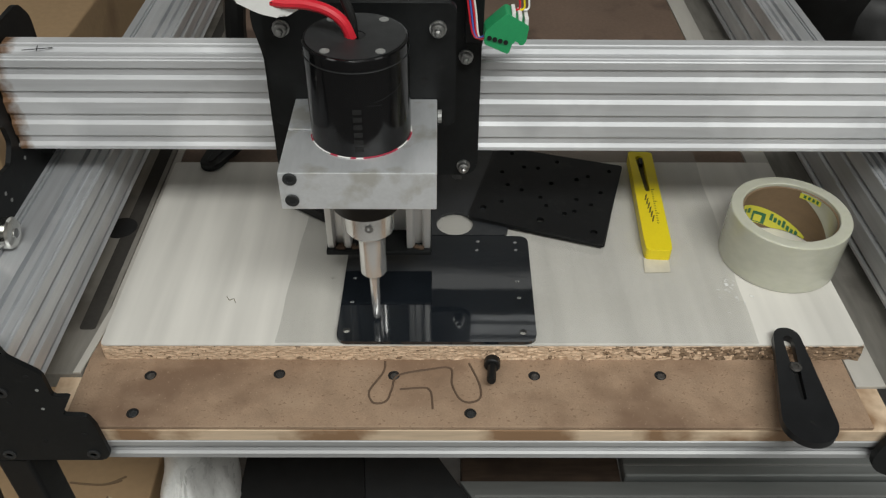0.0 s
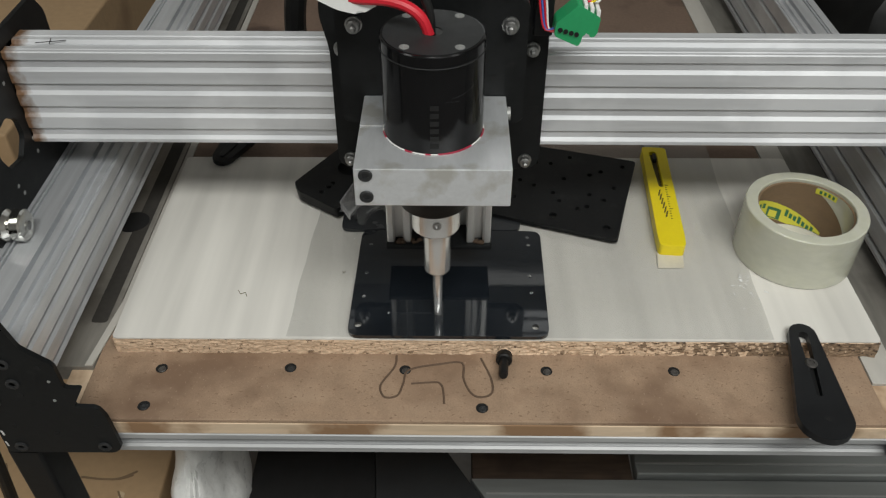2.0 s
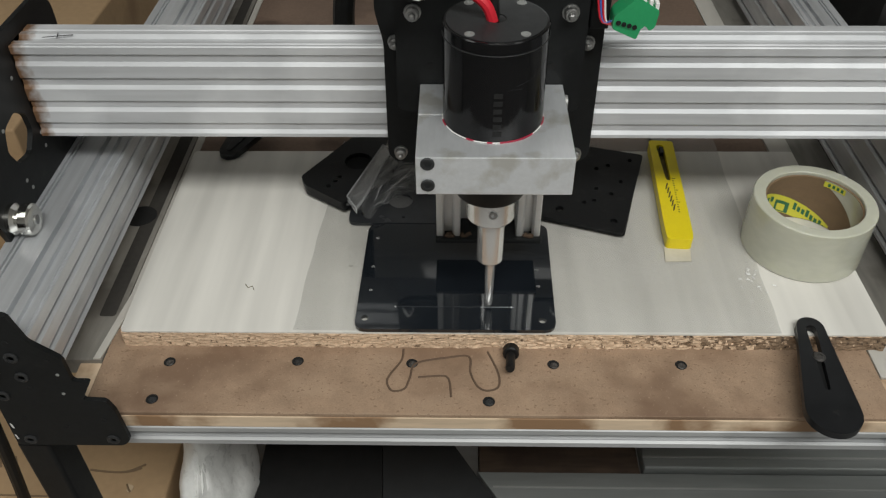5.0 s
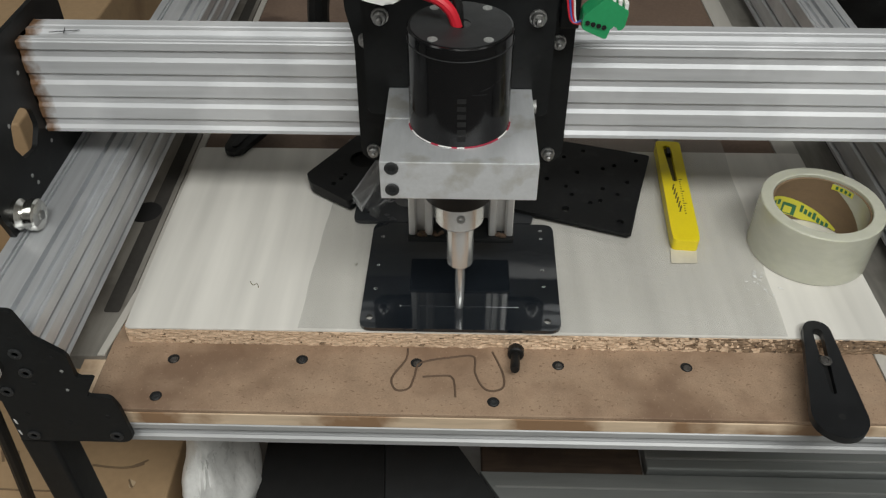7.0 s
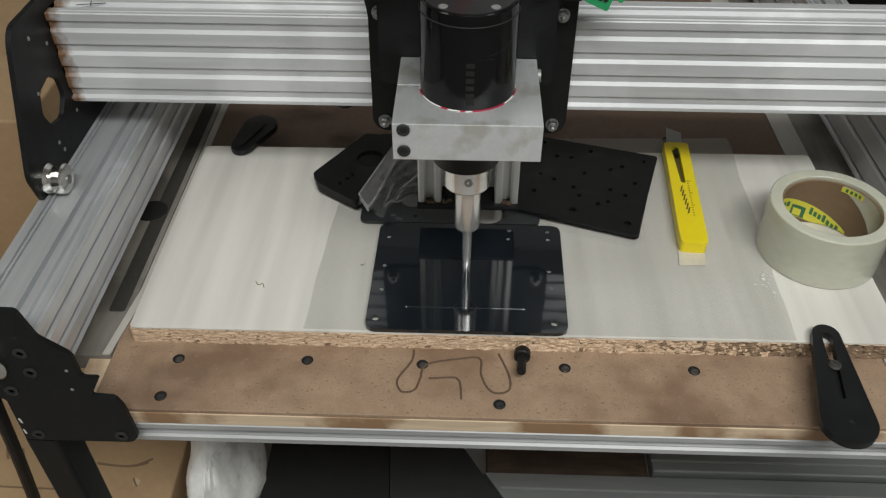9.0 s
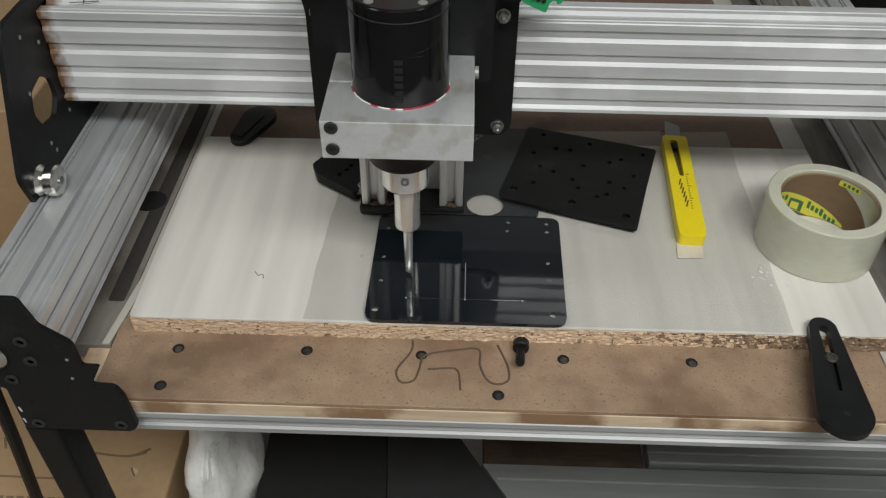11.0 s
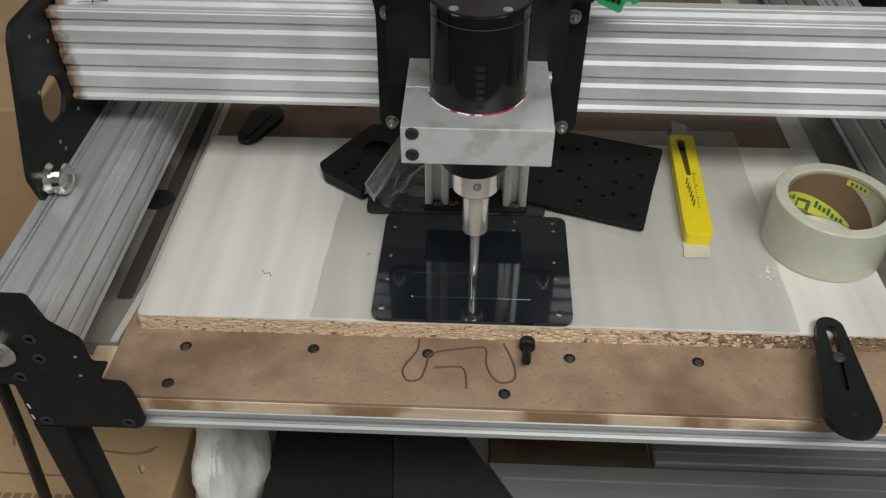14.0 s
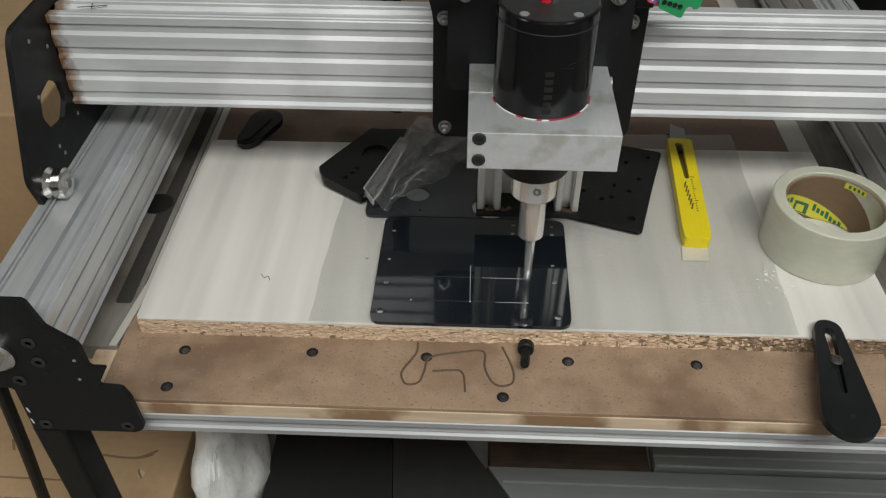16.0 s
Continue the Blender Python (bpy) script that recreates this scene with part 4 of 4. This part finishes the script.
def carriage():
    t = thing("gantry_carriage", "black steel carriage with a slotted upright on the gantry", "carriage")
    poly = [(-0.1225, 0.260), (-0.127, 0.205), (-0.1215, 0.180), (-0.1225, 0.0865), (-0.116, 0.0795), (0.024, 0.0795), (0.0305, 0.0865), (0.0300, 0.260)]
    back = part("back_plate", extrude(soften(poly, 0.006), "y", 0.5225, 0.5285, 0.0006), BLACK_PLATE, t, "black steel back plate")
    for x, z in ((0.0195, 0.181), (0.0197, 0.0885), (-0.1135, 0.181), (-0.1128, 0.0895)):
        hex_bolt(x, 0.5225, z, back, 0.0042)
    c = -0.0455
    w, f = 0.040, 0.0185
    for s in (-1, 1):
        x0, x1 = sorted((c + s * w, c + s * (w - f)))
        part("upright", extrude(vslot(x0, x1, 0.488, 0.5220, "S"), "z", 0.034, 0.235), ALU_Z, t, "slotted aluminium upright")
    part("web", box(c - w + f, c + w - f, 0.510, 0.5220, 0.034, 0.235), ALU_Z, t)
    foot = part("foot_plate", box(c - w - 0.001, c + w + 0.001, 0.484, 0.5222, 0.0295, 0.0337, 0.001), BLACK_PLATE, t, "black foot plate with brown dust")
    rnd = random.Random(8)
    for k in range(16):
        x = c + rnd.choice((-0.030, -0.018, 0.030, 0.030, 0.020)) + rnd.uniform(-0.005, 0.005)
        b = bmesh.new()
        bmesh.ops.create_icosphere(b, subdivisions=2, radius=1)
        size = rnd.uniform(0.0010, 0.0026)
        for v in b.verts:
            f = 1 + 0.5 * noise.noise(v.co * 2.2 + Vector((k * 3, 0, 0)))
            v.co = Vector((v.co.x * size * 1.3, v.co.y * size, v.co.z * size * 0.8)) * f + Vector((x, 0.4880 + 0.0012 * (k % 3), 0.0342))
        part("dust", b, DUST, foot, "caked brown sawdust", True)
    part("lead_screw", lathe([(0.004, 0.036), (0.004, 0.24)], (c, 0.500, 0), 14), STEEL, t, "steel lead screw")
    # cable loop and plug
    part("cable", tube([(-0.158, 0.610, 0.05), (-0.160, 0.605, 0.15), (-0.155, 0.600, 0.20), (-0.168, 0.600, 0.235), (-0.150, 0.590, 0.290)], 0.0085, 10), BLACK_RUBBER, t, "black sleeved cable", True)
    part("top_bar", box(0.018, 0.0305, 0.512, 0.5222, 0.1955, 0.262, 0.001), BLACK_PLATE, t)
    part("motor_mount", box(-0.058, 0.012, 0.4985, 0.5222, 0.2475, 0.262, 0.001), ALU_MILLED, t, "bare aluminium mounting edge")
    plug = part("plug", extrude(soften([(0.030, 0.2030), (0.0465, 0.1955), (0.0490, 0.2045), (0.0520, 0.2055), (0.0535, 0.2015), (0.0575, 0.2035), (0.0590, 0.2155), (0.0440, 0.2245), (0.0305, 0.2120)], 0.0015), "y", 0.497, 0.512, 0.0006), GREEN, t, "green pluggable terminal block")
    for i in range(4):
        part("terminal", lathe([(0.0016, 0), (0.0016, -0.0006)], (0.0335 + i * 0.0036, 0.4966, 0.2075 - i * 0.0010), 10, "y"), VOID, plug)
    for i in range(3):
        part("tooth", box(0.0475 + 0.0042 * i, 0.0500 + 0.0042 * i, 0.4975, 0.511, 0.2175 - 0.0012 * i, 0.2245 - 0.002 * i, 0.0004), WHITE, plug, "pale plug teeth")
    for k, (m, dz) in enumerate(((RED, 0), (BLUE, 0.002), (RED, -0.002), (WHITE, 0.003))):
        part("wire", tube([(0.016 + 0.001 * k, 0.509, 0.255), (0.0200 + 0.0015 * k, 0.507, 0.222), (0.0240 + 0.001 * k, 0.504, 0.205), (0.033, 0.503, 0.2055 + dz)], 0.0007, 6), m, t)
    for k, m in enumerate((RED, YELLOW, WHITE)):
        part("wire", tube([(0.050 + 0.003 * k, 0.506, 0.2225), (0.053 + 0.003 * k, 0.507, 0.226), (0.048 + 0.003 * k, 0.508, 0.250)], 0.0007, 6), m, t)
    return t


CARRIAGE = carriage()


# ---- the spindle and its clamp, which slide up and down ----
def spindle():
    t = thing("spindle", "black spindle motor in a milled aluminium clamp block", "spindle")
    cx, cy, r = -0.0480, 0.4426, 0.0312
    plate = part("slide_plate", extrude(rounded(-0.110, 0.0115, 0.150, 0.238, 0.005), "y", 0.4815, 0.4868, 0.0006), BLACK_PLATE, t, "black steel slide plate")
    for x in (-0.0985, 0.000):
        hex_bolt(x, 0.4815, 0.2215, plate, 0.0045)
    for x, z in ((-0.0880, 0.184), (-0.0090, 0.184)):
        part("hole", lathe([(0.0026, 0.0002), (0.0026, -0.0003)], (x, 0.4815, z), 12, "y"), VOID, plate)
    # the block: a bored and slit slab
    b = bmesh.new()
    loop = []
    n = 48
    a0 = math.pi - 0.04
    outer = [(-0.0947, 0.4438), (-0.0947, 0.4812), (-0.0005, 0.4812), (-0.0005, 0.3962), (-0.0947, 0.3962), (-0.0947, 0.4420)]
    hole = [(cx + (r + 0.0003) * math.cos(a0 + 0.005 - (2 * math.pi - 0.05) * i / n), cy + (r + 0.0003) * math.sin(a0 + 0.005 - (2 * math.pi - 0.05) * i / n)) for i in range(n + 1)]
    edges = []
    vs = [b.verts.new((x, y, 0.1710)) for x, y in outer + hole[::-1]]
    edges = [b.edges.new((vs[i], vs[(i + 1) % len(vs)])) for i in range(len(vs))]
    bmesh.ops.triangle_fill(b, use_beauty=True, use_dissolve=False, edges=edges)
    ext = bmesh.ops.extrude_face_region(b, geom=list(b.faces))
    for v in [g for g in ext["geom"] if isinstance(g, bmesh.types.BMVert)]:
        v.co.z = 0.1440
    block = part("clamp_block", b, ALU_MILLED, t, "milled aluminium clamp block with a slit")
    bev = block.modifiers.new("broken_edges", "BEVEL")
    bev.width, bev.segments, bev.limit_method, bev.angle_limit = 0.0006, 2, "ANGLE", radians(60)
    cap_screw(-0.0876, 0.3960, 0.1668, block, 0.0043)
    cap_screw(-0.0876, 0.3960, 0.1512, block, 0.0043)
    part("screw", lathe([(0.0028, 0), (0.0045, 0.0004), (0.0045, 0.003), (0.0001, 0.003)], (-0.0005, 0.474, 0.162), 14, "x"), GREY_STEEL, block)
    # the motor
    top = 0.2356
    motor = part("motor", lathe([(r - 0.001, 0.132), (r, 0.133), (r, top - 0.0082), (r - 0.0006, top - 0.0080), (r - 0.0006, top - 0.0072), (r, top - 0.0070), (r, top - 0.0007), (r - 0.0007, top), (0.0001, top)], (cx, cy, 0), 64), BLACK_MOTOR, t, "glossy black motor shell", True)
    part("cap", lathe([(r - 0.0018, top - 0.001), (r - 0.0020, top + 0.0004), (0.006, top + 0.0004), (0.0058, top - 0.002), (0.0001, top - 0.002)], (cx, cy, 0), 64), BLACK_CAP, motor, "dull black end cap")
    part("seam", lathe([(r + 0.0001, top - 0.0080), (r + 0.00025, top - 0.0077), (r + 0.0001, top - 0.0074)], (cx, cy, 0), 64), BLACK_CAP, motor, "", True)
    for a in (52, 128, 232, 308):
        part("cap_screw", lathe([(0.0030, top + 0.0003), (0.0029, top + 0.0008), (0.0012, top + 0.0009), (0.0001, top + 0.0004)], (cx + 0.0255 * math.cos(radians(a)), cy + 0.0255 * math.sin(radians(a)), 0), 12), GREY_STEEL, motor)
    for i in range(6):
        z = 0.1755 + i * 0.0052
        b = bmesh.new()
        cols = []
        for k in range(5):
            a = radians(-92.5 + k * 2.4)
            cols.append([b.verts.new((cx + (r + 0.00012) * math.cos(a), cy + (r + 0.00012) * math.sin(a), z + dz)) for dz in (0, 0.0034)])
        for p, q in zip(cols, cols[1:]):
            b.faces.new((p[0], q[0], q[1], p[1]))
        part("vent", b, VOID, motor, "dark cooling slot")
    part("base_ring", lathe([(r, 0.1711), (r + 0.0006, 0.1711), (r + 0.0006, 0.1714), (r, 0.1716)], (cx, cy, 0), 64), WHITE, motor, "white base ring", True)
    for a0_, a1_ in ((190, 204), (238, 247), (262, 268), (276, 318), (338, 356)):
        b = bmesh.new()
        cols = []
        for k in range(9):
            a = radians(a0_ + (a1_ - a0_) * k / 8)
            cols.append([b.verts.new((cx + (r + dr) * math.cos(a), cy + (r + dr) * math.sin(a), z)) for dr, z in ((0.00075, 0.1711), (0.00075, 0.1715), (0.0001, 0.1719))])
        for p, q in zip(cols, cols[1:]):
            for k in range(2):
                b.faces.new((p[k], q[k], q[k + 1], p[k + 1]))
        part("red_mark", b, MARK_RED, motor)
    for a0_, a1_, z0_, z1_, w in ((292, 338, 0.2085, 0.2170, 0.00006), (284, 300, 0.2066, 0.2056, 0.00005)):
        pts = [(cx + (r + 0.00005) * math.cos(radians(a0_ + (a1_ - a0_) * k / 10)), cy + (r + 0.00005) * math.sin(radians(a0_ + (a1_ - a0_) * k / 10)), z0_ + (z1_ - z0_) * (k / 10) ** 1.6) for k in range(11)]
        part("scratch", tube(pts, w, 4), CUT, motor, "fine scratch")
    # nose, collar, chuck and tool, leaning a little
    ox = 0.0012
    part("nose", lathe([(0.0247, 0.1440), (0.0247, 0.1180), (0.0235, 0.1155), (0.0150, 0.1150), (0.0001, 0.1150)], (cx, cy, 0), 48), BLACK_RUBBER, t, "black motor nose", True)
    collar = part("collar", lathe([(0.0158, 0.1150), (0.0166, 0.1142), (0.0168, 0.0932), (0.0155, 0.0915), (0.0001, 0.0915)], (cx + ox, cy, 0), 48), STEEL, t, "satin steel collar", True)
    part("set_screw", lathe([(0.0030, 0.0), (0.0030, -0.0009), (0.0014, -0.0009), (0.0012, 0.0008), (0.0001, 0.0008)], (cx + ox + 0.001, cy - 0.0166, 0.1040), 14, "y"), BOLT, collar, "set screw")
    part("chuck", lathe([(0.0094, 0.0915), (0.0094, 0.0525), (0.0080, 0.0507), (0.0045, 0.0505), (0.0001, 0.0505)], (cx + 0.0020, cy, 0), 40), STEEL, t, "polished steel tool holder", True)
    part("tool", lathe([(0.0036, 0.0507), (0.0034, 0.030), (0.0032, 0.0215), (0.0030, 0.0085), (0.0022, 0.0068), (0.0001, 0.0066)], (cx + 0.0023, cy - 0.0026, 0), 28), STEEL, t, "thin steel cutter", True)
    # cables
    part("cable", tube([(cx - 0.001, cy, top - 0.002), (cx - 0.002, cy + 0.001, top + 0.012), (cx - 0.008, cy + 0.006, top + 0.030), (cx - 0.010, cy + 0.020, top + 0.055)], 0.0028, 10), BLACK_RUBBER, t, "black motor cable", True)
    part("cable", tube([(cx - 0.002, cy - 0.002, top - 0.001), (cx - 0.006, cy - 0.002, top + 0.009), (cx - 0.014, cy, top + 0.0150), (cx - 0.026, cy + 0.003, top + 0.0175), (cx - 0.040, cy + 0.006, top + 0.0170), (cx - 0.052, cy + 0.010, top + 0.0165)], 0.0033, 10), RED, t, "red sleeved cable", True)
    conn = part("connector", extrude(soften([(-0.118, 0.2540), (-0.103, 0.2460), (-0.090, 0.2430), (-0.078, 0.2500), (-0.074, 0.262), (-0.080, 0.275), (-0.118, 0.275)], 0.003), "y", 0.448, 0.460, 0.002), WHITE, t, "white taped connector with a black mark")
    for a, c in (((-0.0955, 0.2530), (-0.086, 0.2555)), ((-0.0920, 0.2590), (-0.0895, 0.2495))):
        part("pen_mark", tube([(a[0], 0.4478, a[1]), (c[0], 0.4478, c[1])], 0.0005, 5), VOID, conn)
    return t


SPINDLE = spindle()


# ---- below and behind the machine ----
def card_box(x0, x1, y0, y1, z0, z1, label):
    t = thing("cardboard_box", label, "box", "cardboard boxes")
    part("carton", box(x0, x1, y0, y1, z0, z1, 0.003), CARD, t)
    part("seam_tape", box((x0 + x1) / 2 - 0.024, (x0 + x1) / 2 + 0.024, y0 + 0.002, y1 - 0.002, z1 - 0.0005, z1 + 0.0006), mat("carton_tape", (0.45, 0.33, 0.19), 0.3, bump=0.02), t)
    if z1 < -0.2:
        for pts in ([(-0.385, 0.496), (-0.362, 0.4935), (-0.345, 0.4945), (-0.328, 0.5035)], [(-0.352, 0.4930), (-0.340, 0.4950), (-0.331, 0.4990)], [(-0.341, 0.4790), (-0.337, 0.4720), (-0.3345, 0.4700)]):
            part("tear", tube([(x, y, z1 + 0.0002) for x, y in pts], 0.0012, 6), CORE, t, "torn paper edge")
        part("torn_patch", extrude(soften([(-0.341, 0.480), (-0.333, 0.477), (-0.334, 0.469), (-0.339, 0.470)], 0.002), "z", z1, z1 + 0.0008), CARD_PALE, t, "pale torn paper")
        part("crease", tube([(-0.50, 0.4660, z1), (-0.45, 0.4645, z1 + 0.0003), (-0.40, 0.4640, z1)], 0.0010, 6), CORE, t, "dented crease")
        for i in range(8):
            part("print_bar", box(-0.478 + i * 0.0105, -0.4705 + i * 0.0105, 0.4335, 0.4425, z1 + 0.0001, z1 + 0.0005), CORE, t)
        for i in range(2):
            part("print_bar", extrude([(-0.490 + i * 0.017, 0.512), (-0.487 + i * 0.017, 0.512), (-0.480 + i * 0.017, 0.498), (-0.483 + i * 0.017, 0.498)], "z", z1 + 0.0001, z1 + 0.0005), CORE, t)
    return t


card_box(-0.85, -0.297, 0.25, 0.72, -0.75, -0.400 + 0.10, "brown cardboard box on the floor under the machine")
card_box(-1.05, -0.50, 0.78, 1.35, -0.75, -0.06, "tall brown cardboard box beside the machine")


def sack():
    b = bmesh.new()
    bmesh.ops.create_icosphere(b, subdivisions=5, radius=1)
    for v in b.verts:
        p = v.co.copy()
        q = Vector((p.x * 0.034, p.y * 0.08, p.z * 0.30))
        f = 0.55 * noise.noise(q * 18) + 0.24 * (0.25 - abs(noise.noise(q * 32))) + 0.05 * (0.25 - abs(noise.noise(q * 70)))
        v.co = Vector((q.x * (1 + 1.1 * f), q.y * (1 + f), q.z)) + Vector((-0.2400, 0.475, -0.45))
    ob = finish(b, "plastic_sack", BAG_WHITE, smooth=True)
    tagged(ob, "full crumpled white plastic sack standing under the bed", "sack")


sack()


def under_shelf():
    t = thing("black_case", "matt black case standing under the bed", "case")
    # one folded lid: its darker and brighter shading is put into two colours
    part("lid", extrude([(-0.205, 0.30), (-0.062, 0.30), (-0.083, 0.60), (-0.205, 0.60)], "z", -0.309, -0.2985, 0.001), VOID, t, "left lid facet, its darker shading in the colour")
    part("lid", extrude([(-0.0615, 0.30), (0.143, 0.30), (-0.044, 0.60), (-0.0825, 0.60)], "z", -0.309, -0.297, 0.001), BLACK_CAP, t, "right lid facet, its brighter sheen in the colour")
    part("support", box(-0.18, 0.00, 0.36, 0.56, -0.75, -0.309), BLACK_PRINT, t)
    t = thing("metal_profile", "grey ribbed sheet-metal profile lying under the machine", "metal profile")
    part("sheet", extrude([(0.0240, 0.4985), (0.150, 0.30), (0.150, 0.20), (0.95, 0.20), (0.95, 0.4985)], "z", -0.312, -0.300, 0.001), PROFILE, t)
    part("lip", box(0.1985, 0.95, 0.500, 0.575, -0.312, -0.292, 0.002), PROFILE, t)
    part("rib", box(0.040, 0.95, 0.4795, 0.4810, -0.3005, -0.2985), GREY_STEEL, t, "bright folded edge")
    part("rib", box(0.1985, 0.95, 0.512, 0.5140, -0.2925, -0.2905), GREY_STEEL, t, "bright folded edge")
    part("stand", box(0.30, 0.92, 0.25, 0.48, -0.75, -0.312), DARK_BROWN, t)
    t = thing("timber_offcut", "dark brown timber offcut under the machine", "timber")
    part("plank", box(0.026, 0.1965, 0.500, 0.70, -0.33, -0.305, 0.002), DARK_BROWN, t)
    part("plank", box(0.09, 0.200, 0.52, 0.69, -0.75, -0.33, 0.002), DARK_BROWN, t)


under_shelf()


def black_sacks():
    for k, (x, y, z, s) in enumerate(((0.80, 1.22, -0.28, 0.30), (1.05, 0.95, -0.35, 0.30))):
        b = bmesh.new()
        bmesh.ops.create_icosphere(b, subdivisions=5, radius=1)
        for v in b.verts:
            p = v.co.copy()
            f = 1 + 0.12 * noise.noise(p * 2.0 + Vector((k * 7, 0, 0))) + 0.07 * noise.noise(p * 7) + 0.03 * abs(noise.noise(p * 18))
            v.co = Vector((p.x * s, p.y * s, p.z * s * 1.5)) * f + Vector((x, y, z))
        ob = finish(b, "black_sack", BLACK_RUBBER, smooth=True)
        tagged(ob, "creased black plastic sack beside the machine", "sack", "black sacks")


black_sacks()


def cable_front():
    ob = finish(tube([(-0.3650, 0.400, -0.030), (-0.3699, 0.400, -0.0747), (-0.3770, 0.400, -0.148), (-0.3869, 0.400, -0.2352), (-0.4030, 0.400, -0.3945)], 0.0052, 10), "black_cable", BLACK_RUBBER, smooth=True)
    tagged(ob, "black cable hanging beside the front leg", "cable")


cable_front()

# ---- the cut line, in short pieces that rise as the tool passes ----
X_ROWS = [(0, -0.0457), (0.44, -0.0457), (0.5, -0.0443), (1, -0.0321), (1.5, -0.0203), (2, -0.0084), (2.5, 0.0036), (3, 0.0152), (3.5, 0.0271), (4, 0.0394), (4.15, 0.0417),
          (4.6, 0.0417), (5.6, -0.0011), (9.6, -0.0011), (10.9, -0.0447), (12.1, -0.0447), (12.5, -0.0349), (13, -0.0229), (13.5, -0.0116), (14, 0.0003), (14.5, 0.0122), (15, 0.0242), (15.5, 0.0366), (15.76, 0.0429), (16, 0.0429)]
Y_ROWS = [(0, 0.0), (7.2, 0.0), (7.5, 0.0068), (8, 0.0190), (8.5, 0.0313), (8.92, 0.0415), (9.6, 0.0415), (10.6, 0.0262), (16, 0.0262)]
Z_ROWS = [(0, 0.0), (0.4, -0.0033), (4.2, -0.0033), (4.55, 0.0005), (6.5, 0.0005), (6.85, -0.0033), (9.25, -0.0033), (9.6, 0.0005), (11.5, 0.0005), (11.9, -0.0033), (16, -0.0033)]


def at(rows, t):
    """The value at t on straight lines between the rows."""
    for (a, u), (b, w) in zip(rows, rows[1:]):
        if a <= t <= b:
            return u + (w - u) * (t - a) / (b - a)
    return rows[-1][1]


def passes(rows, value, t0, t1):
    """The first time between t0 and t1 at which the value is reached."""
    t = t0
    while t < t1 and at(rows, t) < value:
        t += 0.02
    return t


ENGRAVING = thing("engraving", "thin pale line cut into the black acrylic plate", "engraving")
MARKS = []


def cut_pieces():
    b = box(-0.0018, 0.0018, -0.00018, 0.00018, 0, 0.0004)
    first = part("cut_mark", b, CUT, ENGRAVING, "thin cut line")
    pale = first.data.copy()
    pale.materials.clear()
    pale.materials.append(CUT_GLINT)
    base = []
    for k in range(25):
        x = -0.0445 + k * 0.0036
        base.append((x, 0.4400, 0, passes(X_ROWS, x, 0.4, 4.15)))
    for k in range(11):
        y = 0.4418 + k * 0.0036
        base.append((-0.0010, y, 90, passes(Y_ROWS, y - 0.4400, 7.2, 8.92)))
    for k in range(25):
        x = -0.0440 + k * 0.0036
        base.append((x, 0.4662, 0, passes(X_ROWS, x, 12.1, 15.76)))
    for k, row in enumerate(base):
        # the glint towards the line's end is put into a pale colour
        ob = first if k == 0 else new("cut_mark", pale if 17 < k < 36 or k > 50 else first.data)
        if k:
            ob.parent = ENGRAVING
            ob["label"] = "thin cut line"
        MARKS.append((ob, row))
    # a pale crater where the tool goes in and comes out
    dot = bpy.data.meshes.new("crater")
    b = lathe([(0.0007, 0.0), (0.0006, 0.0005), (0.0003, 0.00045), (0.0001, 0.0003)], seg=10)
    b.to_mesh(dot)
    b.free()
    dot.materials.append(SCRATCH)
    for x, y, when in ((-0.0457, 0.4400, 0.45), (0.0420, 0.4400, 4.2), (-0.0010, 0.4400, 7.2)):
        ob = new("crater", dot)
        ob.parent = ENGRAVING
        MARKS.append((ob, (x, y, 0, when)))


cut_pieces()


def steps(extra):
    """Times for a keyed thing: every row's own time and a row each fifth of a second."""
    return sorted({round(k * 0.2, 3) for k in range(81)} | {t for t, v in extra})


def motions():
    walk(GANTRY, [(t, pose(0, at(Y_ROWS, t), 0)) for t in steps(Y_ROWS)])
    walk(CARRIAGE, [(t, pose(at(X_ROWS, t) + 0.0457, at(Y_ROWS, t), 0)) for t in steps(X_ROWS + Y_ROWS)])
    walk(SPINDLE, [(t, pose(at(X_ROWS, t) + 0.0457, at(Y_ROWS, t), at(Z_ROWS, t))) for t in steps(X_ROWS + Y_ROWS + Z_ROWS)])
    for ob, (x, y, turn, when) in MARKS:
        walk(ob, [(0, pose(x, y, 0.0030, 0, 0, turn)), (when, pose(x, y, 0.0030, 0, 0, turn)), (when + 0.12, pose(x, y, 0.0040, 0, 0, turn)), (16, pose(x, y, 0.0040, 0, 0, turn))])


motions()
